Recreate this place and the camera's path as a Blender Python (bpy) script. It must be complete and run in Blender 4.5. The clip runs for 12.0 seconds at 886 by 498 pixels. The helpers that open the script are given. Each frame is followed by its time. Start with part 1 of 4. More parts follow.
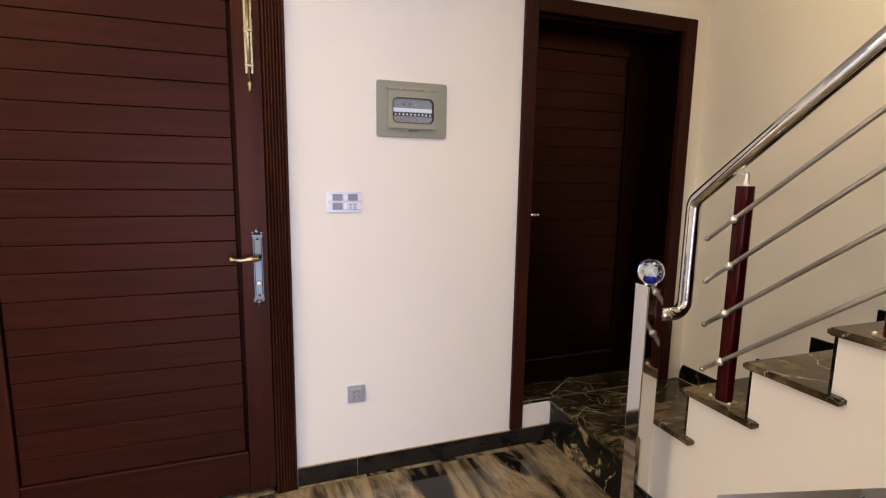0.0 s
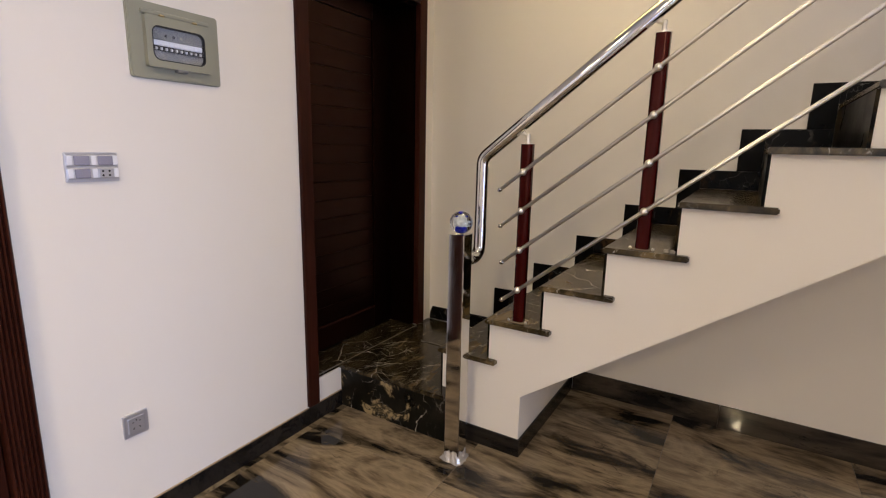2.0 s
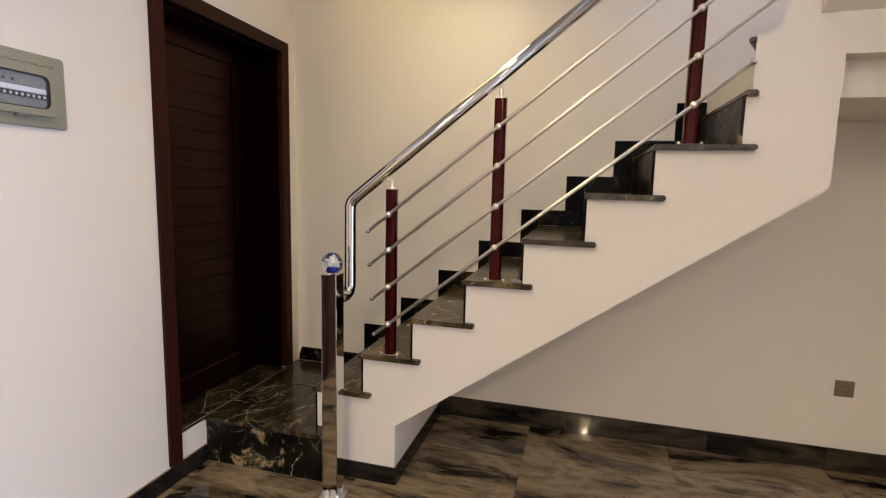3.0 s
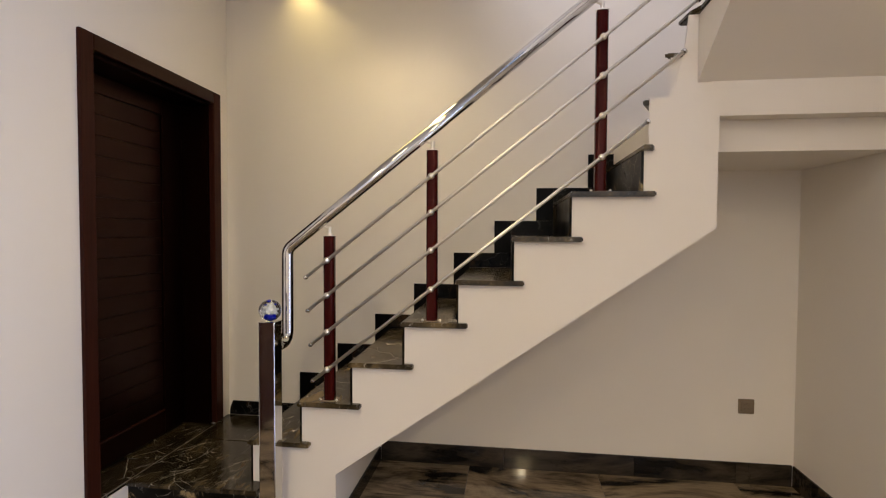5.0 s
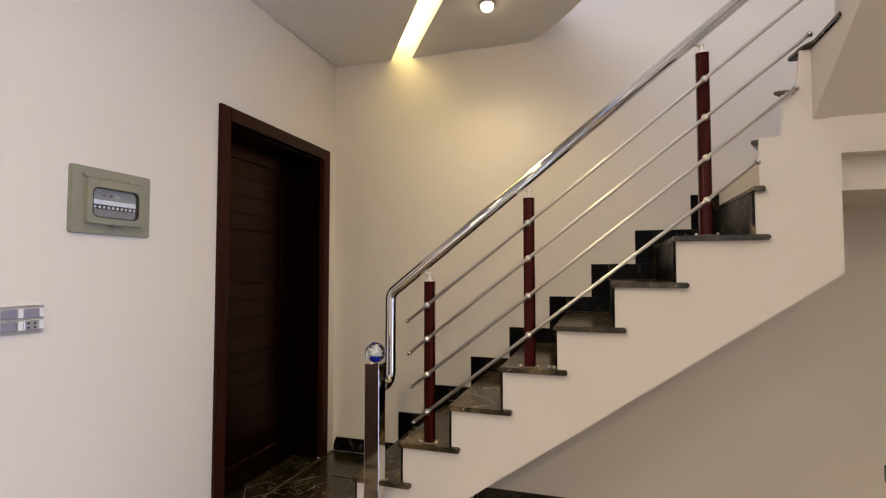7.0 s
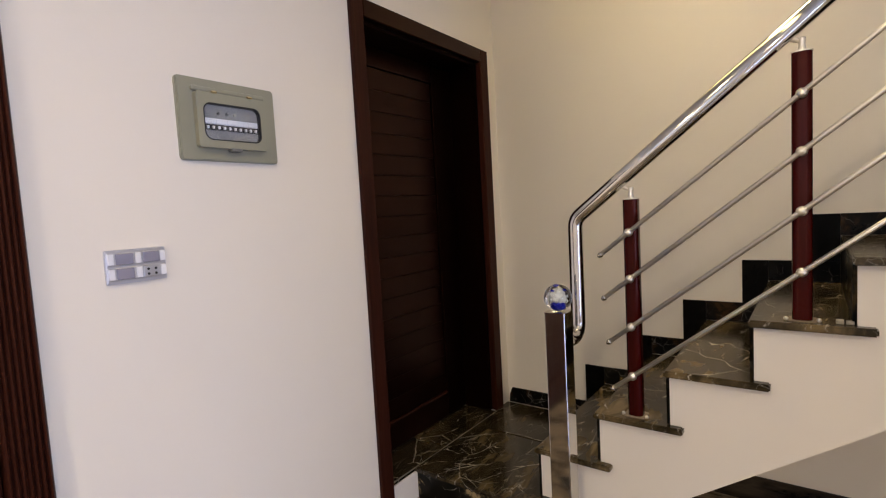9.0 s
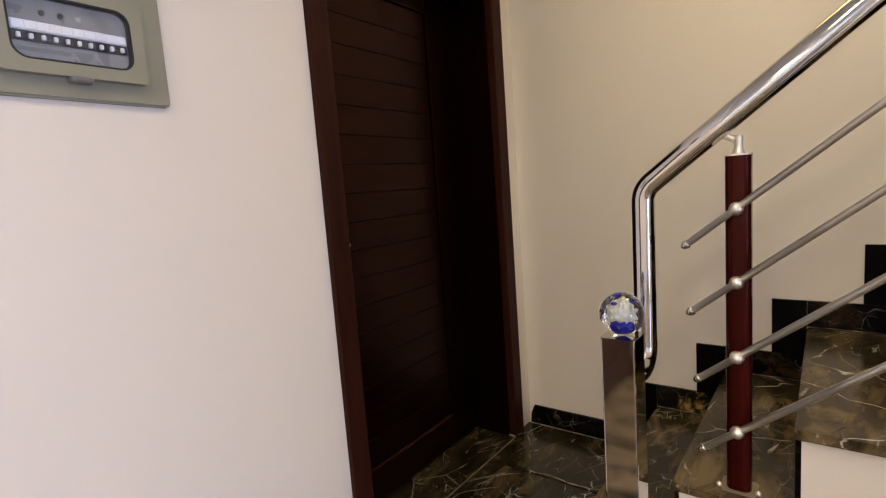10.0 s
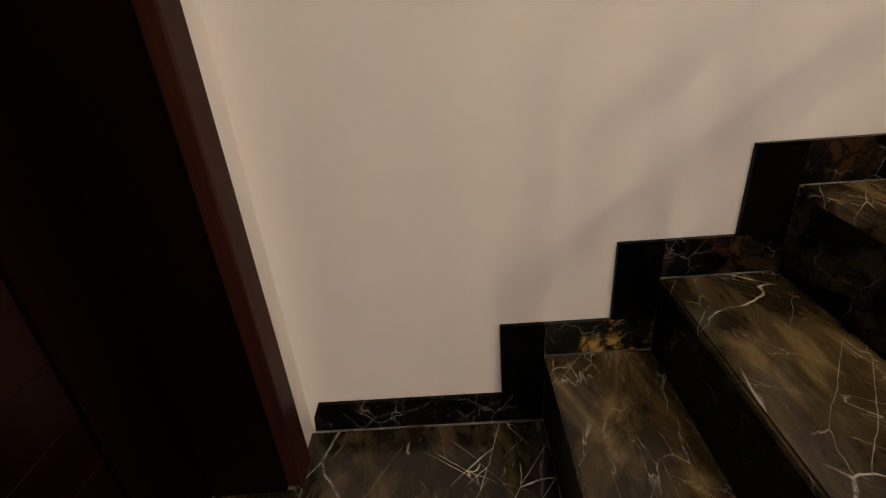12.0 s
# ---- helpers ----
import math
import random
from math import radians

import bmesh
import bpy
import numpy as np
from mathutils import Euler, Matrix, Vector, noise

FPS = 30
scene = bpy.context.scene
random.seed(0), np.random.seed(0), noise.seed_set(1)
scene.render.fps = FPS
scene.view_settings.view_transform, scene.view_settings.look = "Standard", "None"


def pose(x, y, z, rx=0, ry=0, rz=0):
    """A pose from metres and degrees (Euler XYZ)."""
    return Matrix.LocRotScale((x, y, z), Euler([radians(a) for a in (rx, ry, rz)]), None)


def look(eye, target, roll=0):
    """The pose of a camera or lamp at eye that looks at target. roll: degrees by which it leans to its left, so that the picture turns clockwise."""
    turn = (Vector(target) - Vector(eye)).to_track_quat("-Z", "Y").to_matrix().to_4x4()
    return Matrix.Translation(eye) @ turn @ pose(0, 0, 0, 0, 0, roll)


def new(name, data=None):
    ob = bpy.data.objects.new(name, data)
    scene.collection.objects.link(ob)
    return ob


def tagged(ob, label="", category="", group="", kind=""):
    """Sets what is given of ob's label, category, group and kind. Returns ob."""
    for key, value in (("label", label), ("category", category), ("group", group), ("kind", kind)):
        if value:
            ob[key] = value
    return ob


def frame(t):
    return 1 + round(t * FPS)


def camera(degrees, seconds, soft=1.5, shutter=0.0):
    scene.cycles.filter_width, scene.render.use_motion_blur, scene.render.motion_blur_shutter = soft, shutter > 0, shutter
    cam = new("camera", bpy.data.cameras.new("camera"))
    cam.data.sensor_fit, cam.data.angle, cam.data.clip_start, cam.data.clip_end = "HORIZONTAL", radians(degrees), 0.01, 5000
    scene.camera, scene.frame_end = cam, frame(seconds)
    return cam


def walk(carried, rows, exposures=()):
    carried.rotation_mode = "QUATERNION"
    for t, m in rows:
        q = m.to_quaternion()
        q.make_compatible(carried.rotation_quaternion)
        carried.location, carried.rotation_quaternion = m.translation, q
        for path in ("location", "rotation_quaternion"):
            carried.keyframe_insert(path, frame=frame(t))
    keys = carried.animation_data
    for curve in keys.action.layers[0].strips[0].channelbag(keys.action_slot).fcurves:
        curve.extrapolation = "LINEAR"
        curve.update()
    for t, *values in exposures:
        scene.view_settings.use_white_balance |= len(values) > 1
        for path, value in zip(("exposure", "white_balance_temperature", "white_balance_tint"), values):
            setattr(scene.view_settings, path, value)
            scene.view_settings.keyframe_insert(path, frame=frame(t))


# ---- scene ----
cam = camera(83.0, 12.0, 1.2)
PATH = [
    (0, (0.595, 0.597, 1.532), (1.251, 2.463, 1.237), 0.9),
    (0.5, (0.459, 0.761, 1.505), (1.426, 2.487, 1.211), 1.0),
    (1, (0.396, 0.982, 1.507), (1.63, 2.527, 1.205), 0.0),
    (1.5, (0.259, 1.1, 1.514), (1.752, 2.382, 1.157), 0.3),
    (2, (0.114, 1.096, 1.484), (1.792, 2.111, 1.088), 1.2),
    (2.5, (0.101, 1.078, 1.485), (1.922, 1.823, 1.123), 1.9),
    (3, (-0.044, 1.061, 1.524), (1.869, 1.589, 1.278), 1.3),
    (3.5, (-0.149, 1.043, 1.542), (1.821, 1.371, 1.431), 0.7),
    (3.7, (-0.168, 1.065, 1.53), (1.819, 1.292, 1.489), 0.7),
    (5.3, (-0.153, 1.068, 1.522), (1.823, 1.361, 1.438), -0.1),
    (5.5, (-0.156, 1.092, 1.507), (1.808, 1.455, 1.401), -0.5),
    (6, (-0.177, 1.107, 1.528), (1.765, 1.581, 1.468), -0.7),
    (6.5, (-0.218, 1.1, 1.557), (1.709, 1.633, 1.607), -0.5),
    (6.7, (-0.229, 1.099, 1.57), (1.692, 1.651, 1.644), -0.3),
    (8.3, (-0.029, 1.186, 1.473), (1.708, 2.173, 1.379), -1.4),
    (8.5, (0.057, 1.27, 1.499), (1.765, 2.302, 1.371), -2.1),
    (9, (0.321, 1.401, 1.503), (1.919, 2.594, 1.352), -3.2),
    (9.5, (0.604, 1.601, 1.502), (2.150, 2.857, 1.320), -4.2),
    (10, (0.874, 1.782, 1.480), (2.446, 2.996, 1.244), -4.2),
    (10.5, (1.220, 1.958, 1.451), (2.868, 3.046, 1.139), -3.0),
    (10.8, (1.371, 2.068, 1.439), (3.113, 2.986, 1.089), -3.4),
    (11, (1.481, 2.153, 1.431), (3.277, 2.944, 1.045), -3.7),
    (11.2, (1.569, 2.269, 1.433), (3.410, 2.918, 0.998), -3.7),
    (11.5, (1.721, 2.357, 1.379), (3.601, 2.811, 0.867), -3.7),
    (11.7, (1.834, 2.411, 1.348), (3.718, 2.685, 0.736), -4.4),
    (12, (2.054, 2.540, 1.313), (3.827, 2.605, 0.389), -4.8),
]
# seconds, stops, kelvin, tint
EXPOSURES = [(0.0, 0.54, 6740, 17), (0.5, 0.51, 6600, 16), (1.0, 0.44, 6460, 17), (1.5, 0.35, 6420, 18), (2.0, 0.34, 6380, 18), (2.5, 0.42, 6440, 17), (3.0, 0.46, 6450, 16), (3.5, 0.40, 6460, 16),
             (5.5, 0.31, 6480, 16), (6.0, 0.41, 6480, 16), (6.5, 0.22, 6570, 16), (8.5, 0.23, 6470, 17), (9.0, 0.29, 6480, 17), (9.5, 0.38, 6490, 18), (10.0, 0.44, 6520, 18), (10.5, 0.58, 6650, 17), (10.8, 0.73, 6740, 17),
             (11.0, 0.78, 6800, 17), (11.5, 0.50, 6330, 17), (11.7, 0.47, 6280, 19), (12.0, 0.56, 6370, 23)]
walk(cam, [(t, look(eye, target, roll)) for t, eye, target, roll in PATH], EXPOSURES)


# ---------------------------------------------------------------- light
world = bpy.data.worlds.new("sky")
scene.world = world
world.use_nodes = True
wn = world.node_tree.nodes
sky = wn.new("ShaderNodeTexSky")
sky.sky_type = "NISHITA"
sky.sun_disc = False
sky.sun_elevation, sky.sun_rotation = radians(50), radians(150)
wn["Background"].inputs["Strength"].default_value = 0.12
world.node_tree.links.new(sky.outputs["Color"], wn["Background"].inputs["Color"])


def lamp_area(name, m, sx, sy, watts, colour, spread=180):
    d = bpy.data.lights.new(name, "AREA")
    d.shape, d.size, d.size_y, d.energy, d.color = "RECTANGLE", sx, sy, watts, colour
    d.spread = radians(spread)
    ob = new(name, d)
    ob.matrix_world = m
    return ob


def lamp_spot(name, m, watts, colour, angle=110, radius=0.04):
    d = bpy.data.lights.new(name, "SPOT")
    d.energy, d.color, d.spot_size, d.spot_blend, d.shadow_soft_size = watts, colour, radians(angle), 0.9, radius
    ob = new(name, d)
    ob.matrix_world = m
    return ob


DAY = (0.76, 0.79, 1.0)
COOL = (0.48, 0.63, 1.0)
WARM = (1.0, 0.825, 0.475)
# daylight in the south wall's opening; west and upper lamps are unseen, added fill
lamp_area("daylight_south", look((0.12, -3.16, 1.2), (0.12, 0, 1.2)), 1.6, 2.2, 112, COOL)
lamp_area("daylight_west", look((-3.36, 0.25, 2.15), (0, 0.25, 2.0)), 3.4, 1.3, 7, DAY)
# added fill for the upper east wall, with no known window behind it
lamp_area("daylight_upper", look((0.06, 1.0, 4.6), (3, 1.0, 4.2)), 1.8, 1.4, 40, (0.90, 0.90, 1.0))

# ---------------------------------------------------------------- materials


def mat_new(name):
    m = bpy.data.materials.new(name)
    m.use_nodes = True
    nt = m.node_tree
    return m, nt.nodes, nt.links, nt.nodes["Principled BSDF"]


def coords(n, l, scale=(1, 1, 1), per_object=True, turn=0.0):
    tc = n.new("ShaderNodeTexCoord")
    mp = n.new("ShaderNodeMapping")
    mp.inputs["Scale"].default_value = scale
    if per_object:
        oi = n.new("ShaderNodeObjectInfo")
        mul = n.new("ShaderNodeVectorMath")
        mul.operation = "MULTIPLY_ADD"
        cmb = n.new("ShaderNodeCombineXYZ")
        for k in range(3):
            l.new(oi.outputs["Random"], cmb.inputs[k])
        l.new(cmb.outputs[0], mul.inputs[0])
        mul.inputs[1].default_value = (17.3, 31.7, 23.1)
        l.new(tc.outputs["Object"], mul.inputs[2])
        if turn:
            ro = n.new("ShaderNodeVectorRotate")
            ro.rotation_type = "Z_AXIS"
            ro.inputs["Angle"].default_value = radians(turn)
            l.new(mul.outputs[0], ro.inputs["Vector"])
            l.new(ro.outputs[0], mp.inputs["Vector"])
        else:
            l.new(mul.outputs[0], mp.inputs["Vector"])
    else:
        l.new(tc.outputs["Object"], mp.inputs["Vector"])
    return mp.outputs["Vector"]


def noise_tex(n, l, vec, scale, detail=4, rough=0.55, distort=0.0):
    t = n.new("ShaderNodeTexNoise")
    t.inputs["Scale"].default_value = scale
    t.inputs["Detail"].default_value = detail
    t.inputs["Roughness"].default_value = rough
    t.inputs["Distortion"].default_value = distort
    l.new(vec, t.inputs["Vector"])
    return t.outputs["Fac"]


def ramp(n, l, fac, stops):
    r = n.new("ShaderNodeValToRGB")
    els = r.color_ramp.elements
    while len(els) < len(stops):
        els.new(0.5)
    for e, (p, c) in zip(els, stops):
        e.position = p
        e.color = (*c, 1) if len(c) == 3 else c
    l.new(fac, r.inputs["Fac"])
    return r.outputs["Color"]


def grey(v):
    return (v, v, v)


def maths(n, l, op, a, b=None, clamp=False):
    m = n.new("ShaderNodeMath")
    m.operation, m.use_clamp = op, clamp
    for k, v in enumerate((a, b)):
        if v is None:
            continue
        if isinstance(v, (int, float)):
            m.inputs[k].default_value = v
        else:
            l.new(v, m.inputs[k])
    return m.outputs[0]


def mixc(n, l, fac, a, b):
    m = n.new("ShaderNodeMix")
    m.data_type = "RGBA"
    for sock, v in ((m.inputs[0], fac), (m.inputs[6], a), (m.inputs[7], b)):
        if isinstance(v, (int, float)):
            sock.default_value = v
        elif isinstance(v, tuple):
            sock.default_value = (*v, 1)
        else:
            l.new(v, sock)
    return m.outputs[2]


def bump(n, l, height, strength, distance, bsdf):
    b = n.new("ShaderNodeBump")
    b.inputs["Strength"].default_value = strength
    b.inputs["Distance"].default_value = distance
    l.new(height, b.inputs["Height"])
    l.new(b.outputs[0], bsdf.inputs["Normal"])


def paint(name, colour, rough=0.55):
    m, n, l, p = mat_new(name)
    v = coords(n, l, per_object=False)
    big = noise_tex(n, l, v, 1.3, 3)
    col = mixc(n, l, big, tuple(c * 0.96 for c in colour), colour)
    l.new(col, p.inputs["Base Color"])
    p.inputs["Roughness"].default_value = rough
    fine = noise_tex(n, l, v, 180, 3)
    wav = noise_tex(n, l, v, 9, 2)
    h = maths(n, l, "ADD", maths(n, l, "MULTIPLY", fine, 0.25), wav)
    bump(n, l, h, 0.12, 0.004, p)
    return m


def plain(name, colour, rough=0.4, metal=0.0, relief=0.05, tone=0.12):
    m, n, l, p = mat_new(name)
    v = coords(n, l)
    f = noise_tex(n, l, v, 14, 4)
    col = mixc(n, l, f, tuple(c * (1 - tone) for c in colour), colour)
    l.new(col, p.inputs["Base Color"])
    p.inputs["Metallic"].default_value = metal
    r = noise_tex(n, l, v, 40, 3)
    rr = maths(n, l, "MULTIPLY_ADD", r, rough * 0.3)
    rr.node.inputs[2].default_value = rough * 0.85
    l.new(rr, p.inputs["Roughness"])
    if relief:
        bump(n, l, noise_tex(n, l, v, 220, 2), relief, 0.001, p)
    return m


def wood(name, dark, light, axis, rough=0.3, scale=1.0, coat=0.3, spec=0.32, tint=(1, 1, 1)):
    m, n, l, p = mat_new(name)
    sc = [22 * scale, 22 * scale, 22 * scale]
    sc[axis] = 1.1 * scale
    v = coords(n, l, tuple(sc))
    grain = noise_tex(n, l, v, 1.0, 6, 0.65, 0.6)
    sc2 = [120 * scale, 120 * scale, 120 * scale]
    sc2[axis] = 5 * scale
    v2 = coords(n, l, tuple(sc2))
    pores = noise_tex(n, l, v2, 1.0, 3)
    fac = maths(n, l, "MULTIPLY_ADD", pores, 0.35)
    l.new(maths(n, l, "MULTIPLY", grain, 0.75), fac.node.inputs[2])
    col = ramp(n, l, fac, [(0.30, dark), (0.72, light)])
    l.new(col, p.inputs["Base Color"])
    p.inputs["Roughness"].default_value = rough
    p.inputs["Coat Weight"].default_value = coat
    p.inputs["Specular IOR Level"].default_value = spec
    p.inputs["Specular Tint"].default_value = (*tint, 1)
    p.inputs["Coat Roughness"].default_value = 0.22
    bump(n, l, pores, 0.10, 0.001, p)
    return m


def vein_lines(n, l, vec, scale, width, distort):
    f = noise_tex(n, l, vec, scale, 5, 0.55, distort)
    a = maths(n, l, "ABSOLUTE", maths(n, l, "SUBTRACT", f, 0.5))
    return ramp(n, l, a, [(0.0, grey(1)), (width, grey(0))])


def cracks(n, l, vec, scale, width, warp, amount):
    """Jagged crossing lines: the edges of warped cells."""
    t = n.new("ShaderNodeTexNoise")
    t.inputs["Scale"].default_value = scale * 1.7
    t.inputs["Detail"].default_value = 3
    l.new(vec, t.inputs["Vector"])
    sc = n.new("ShaderNodeVectorMath")
    sc.operation = "SCALE"
    sc.inputs["Scale"].default_value = warp
    l.new(t.outputs["Color"], sc.inputs[0])
    ad = n.new("ShaderNodeVectorMath")
    l.new(vec, ad.inputs[0])
    l.new(sc.outputs[0], ad.inputs[1])
    vo = n.new("ShaderNodeTexVoronoi")
    vo.feature = "DISTANCE_TO_EDGE"
    vo.inputs["Scale"].default_value = scale
    l.new(ad.outputs[0], vo.inputs["Vector"])
    # the lines swell and thin out along their way
    w = maths(n, l, "MULTIPLY", noise_tex(n, l, vec, scale * 2.2, 3), width * 2.0)
    q = maths(n, l, "DIVIDE", vo.outputs["Distance"], w)
    return maths(n, l, "MULTIPLY", ramp(n, l, q, [(0.35, grey(1)), (1.0, grey(0))]), amount)


def marble(name, base, base2, vein, gold, amount=0.5, gold_amount=0.5, rough=0.16, spec=0.5, streak=0.0, spread=0.54, warp=0.26, cells=3.0, gold_scale=4.0, hair_warp=0.14, fleck=0.0):
    m, n, l, p = mat_new(name)
    v = coords(n, l)
    cloud = noise_tex(n, l, coords(n, l, (0.7, 1.7, 1.4)), 5, 6, 0.62, 0.8)
    col = ramp(n, l, cloud, [(0.41, base), (0.52, tuple((p0 + p1) * 0.4 for p0, p1 in zip(base, base2))), (0.63, base2)])
    drift = noise_tex(n, l, coords(n, l, (1.2, 2.6, 2.0)), 2.2, 4, 0.6, 1.4)
    col = mixc(n, l, ramp(n, l, drift, [(0.44, grey(0.6)), (0.58, grey(0))]), col, base)
    v1 = cracks(n, l, v, cells, 0.0095, warp, 1.0)
    v2 = cracks(n, l, coords(n, l, (0.7, 3.2, 2.4)), 4.5, 0.014, 0.16, 0.8)
    mask = ramp(n, l, noise_tex(n, l, v, 3.1, 2), [(0.49, grey(0)), (0.58, grey(1))])
    mask2 = ramp(n, l, noise_tex(n, l, v, 5.3, 2), [(0.52, grey(0)), (0.66, grey(1))])
    broken = ramp(n, l, noise_tex(n, l, v, 34, 4, 0.7), [(0.40, grey(0.15)), (0.56, grey(1))])
    v1 = maths(n, l, "MULTIPLY", v1, broken)
    v2 = maths(n, l, "MULTIPLY", v2, broken)
    a = maths(n, l, "MULTIPLY", maths(n, l, "MULTIPLY", v1, mask), amount, True)
    b = maths(n, l, "MULTIPLY", maths(n, l, "MULTIPLY", v2, mask2), amount * 0.8, True)
    col = mixc(n, l, a, col, vein)
    col = mixc(n, l, b, col, vein)
    if streak:
        # sheaves of fine slanting hairlines in two directions
        for turn, size, lo in ((33, 4.2, 0.52), (-52, 6.0, 0.57)):
            h = cracks(n, l, coords(n, l, (0.8, 3.6, 2.6), True, turn), size, 0.011, hair_warp, 1.0)
            where = ramp(n, l, noise_tex(n, l, coords(n, l, (1, 2.5, 2), True, turn), 3.6, 3), [(lo, grey(0)), (lo + 0.10, grey(1))])
            col = mixc(n, l, maths(n, l, "MULTIPLY", maths(n, l, "MULTIPLY", h, where), streak, True), col, vein)
    if fleck:
        # short pale strokes along the slab
        f1 = ramp(n, l, noise_tex(n, l, coords(n, l, (5.0, 34.0, 20.0), True, 12), 1.0, 4, 0.6, 0.6), [(0.63, grey(0)), (0.70, grey(1))])
        f2 = ramp(n, l, noise_tex(n, l, v, 4.4, 3), [(0.48, grey(0)), (0.60, grey(1))])
        col = mixc(n, l, maths(n, l, "MULTIPLY", maths(n, l, "MULTIPLY", f1, f2), fleck, True), col, vein)
    if gold_amount:
        patch = ramp(n, l, noise_tex(n, l, v, gold_scale, 5, 0.6, 1.2), [(spread, grey(0)), (spread + 0.06, grey(1))])
        crack = vein_lines(n, l, v, 9.0, 0.05, 1.5)
        g = maths(n, l, "MULTIPLY", maths(n, l, "MULTIPLY", patch, maths(n, l, "SUBTRACT", 1.0, crack)), gold_amount, True)
        col = mixc(n, l, g, col, gold)
    l.new(col, p.inputs["Base Color"])
    rn = noise_tex(n, l, v, 6, 4)
    rr = maths(n, l, "MULTIPLY_ADD", rn, rough)
    rr.node.inputs[2].default_value = rough * 0.55
    l.new(rr, p.inputs["Roughness"])
    p.inputs["IOR"].default_value = 1.5
    p.inputs["Specular IOR Level"].default_value = spec
    return m


def floor_stone(name, light, mid, dark, rough=0.13, spec=0.42):
    """Polished stone-look tile: smoky bands along the tile, feathered dark drifts and branching cracks."""
    m, n, l, p = mat_new(name)
    band = noise_tex(n, l, coords(n, l, (2.6, 0.95, 3.0)), 1.25, 6, 0.60, 1.6)
    wisps = noise_tex(n, l, coords(n, l, (9.0, 1.6, 6.0)), 1.0, 5, 0.65, 1.0)
    both = maths(n, l, "ADD", maths(n, l, "MULTIPLY", band, 0.72), maths(n, l, "MULTIPLY", wisps, 0.28))
    col = ramp(n, l, both, [(0.405, dark), (0.455, mid), (0.50, tuple((a + b) / 2 for a, b in zip(light, mid))), (0.55, light), (0.66, mid)])
    fine = noise_tex(n, l, coords(n, l, (70, 6, 30)), 1.0, 4, 0.7)
    col = mixc(n, l, maths(n, l, "MULTIPLY", ramp(n, l, fine, [(0.5, grey(0)), (0.75, grey(1))]), 0.35), col, dark)
    line = vein_lines(n, l, coords(n, l, (3.2, 1.3, 3)), 1.1, 0.008, 1.4)
    where = ramp(n, l, noise_tex(n, l, coords(n, l), 2.6, 2), [(0.48, grey(0)), (0.60, grey(1))])
    col = mixc(n, l, maths(n, l, "MULTIPLY", maths(n, l, "MULTIPLY", line, where), 0.75), col, tuple(c * 0.7 for c in dark))
    l.new(col, p.inputs["Base Color"])
    rr = maths(n, l, "MULTIPLY_ADD", fine, rough * 0.6)
    rr.node.inputs[2].default_value = rough * 0.6
    l.new(rr, p.inputs["Roughness"])
    p.inputs["Specular IOR Level"].default_value = spec
    return m


def steel(name, rough, colour=(0.62, 0.61, 0.60), brush=0.0):
    m, n, l, p = mat_new(name)
    v = coords(n, l)
    smear = noise_tex(n, l, v, 9, 4)
    p.inputs["Metallic"].default_value = 1.0
    l.new(mixc(n, l, smear, tuple(c * 0.9 for c in colour), colour), p.inputs["Base Color"])
    rr = maths(n, l, "MULTIPLY_ADD", smear, rough * 0.8)
    rr.node.inputs[2].default_value = rough * 0.6
    l.new(rr, p.inputs["Roughness"])
    if brush:
        bump(n, l, noise_tex(n, l, coords(n, l, (300, 300, 6)), 1, 2), brush, 0.0005, p)
    return m


def glow(name, colour, strength):
    m, n, l, p = mat_new(name)
    p.inputs["Base Color"].default_value = (0.8, 0.8, 0.8, 1)
    p.inputs["Emission Color"].default_value = (*colour, 1)
    p.inputs["Emission Strength"].default_value = strength
    return m


def glass(name, colour=(1, 1, 1), rough=0.0):
    m, n, l, p = mat_new(name)
    p.inputs["Base Color"].default_value = (*colour, 1)
    p.inputs["Transmission Weight"].default_value = 1.0
    p.inputs["Roughness"].default_value = rough
    p.inputs["IOR"].default_value = 1.48
    return m


WALL = paint("cream_wall_paint", (0.81, 0.757, 0.680))
CEIL = paint("ceiling_paint", (0.80, 0.79, 0.77), 0.7)
FLOOR_TILE = floor_stone("streaked_floor_tile", (0.285, 0.218, 0.140), (0.088, 0.066, 0.042), (0.0078, 0.0064, 0.0052), 0.05, 0.38)
SKIRT_TILE = floor_stone("dark_skirting_tile", (0.022, 0.018, 0.015), (0.010, 0.0085, 0.0075), (0.003, 0.003, 0.003), 0.06, 0.30)
SKIRT_E = floor_stone("brown_skirting_tile", (0.060, 0.047, 0.033), (0.026, 0.020, 0.015), (0.005, 0.0045, 0.004), 0.06, 0.34)
GROUT = plain("tile_grout", (0.13, 0.112, 0.09), 0.8)
TREAD_M = marble("tread_marble", (0.020, 0.0142, 0.0062), (0.165, 0.117, 0.054), (0.66, 0.62, 0.54), (0.14, 0.09, 0.035), 0.75, 0.06, 0.20, 0.36, 0.35, 0.54, 0.18, 3.0, 4.0, 0.09, 0.5)
LANDING_M = marble("landing_marble", (0.0105, 0.0078, 0.0040), (0.086, 0.063, 0.033), (0.70, 0.66, 0.58), (0.14, 0.09, 0.035), 0.42, 0.06, 0.18, 0.42, 0.65, 0.54, 0.08, 2.6, 4.0, 0.04, 0.25)
RISER_M = marble("riser_marble", (0.0012, 0.0012, 0.0012), (0.005, 0.0045, 0.004), (0.45, 0.42, 0.36), (0.30, 0.20, 0.08), 0.14, 0.10, 0.30, 0.05, 0.10)
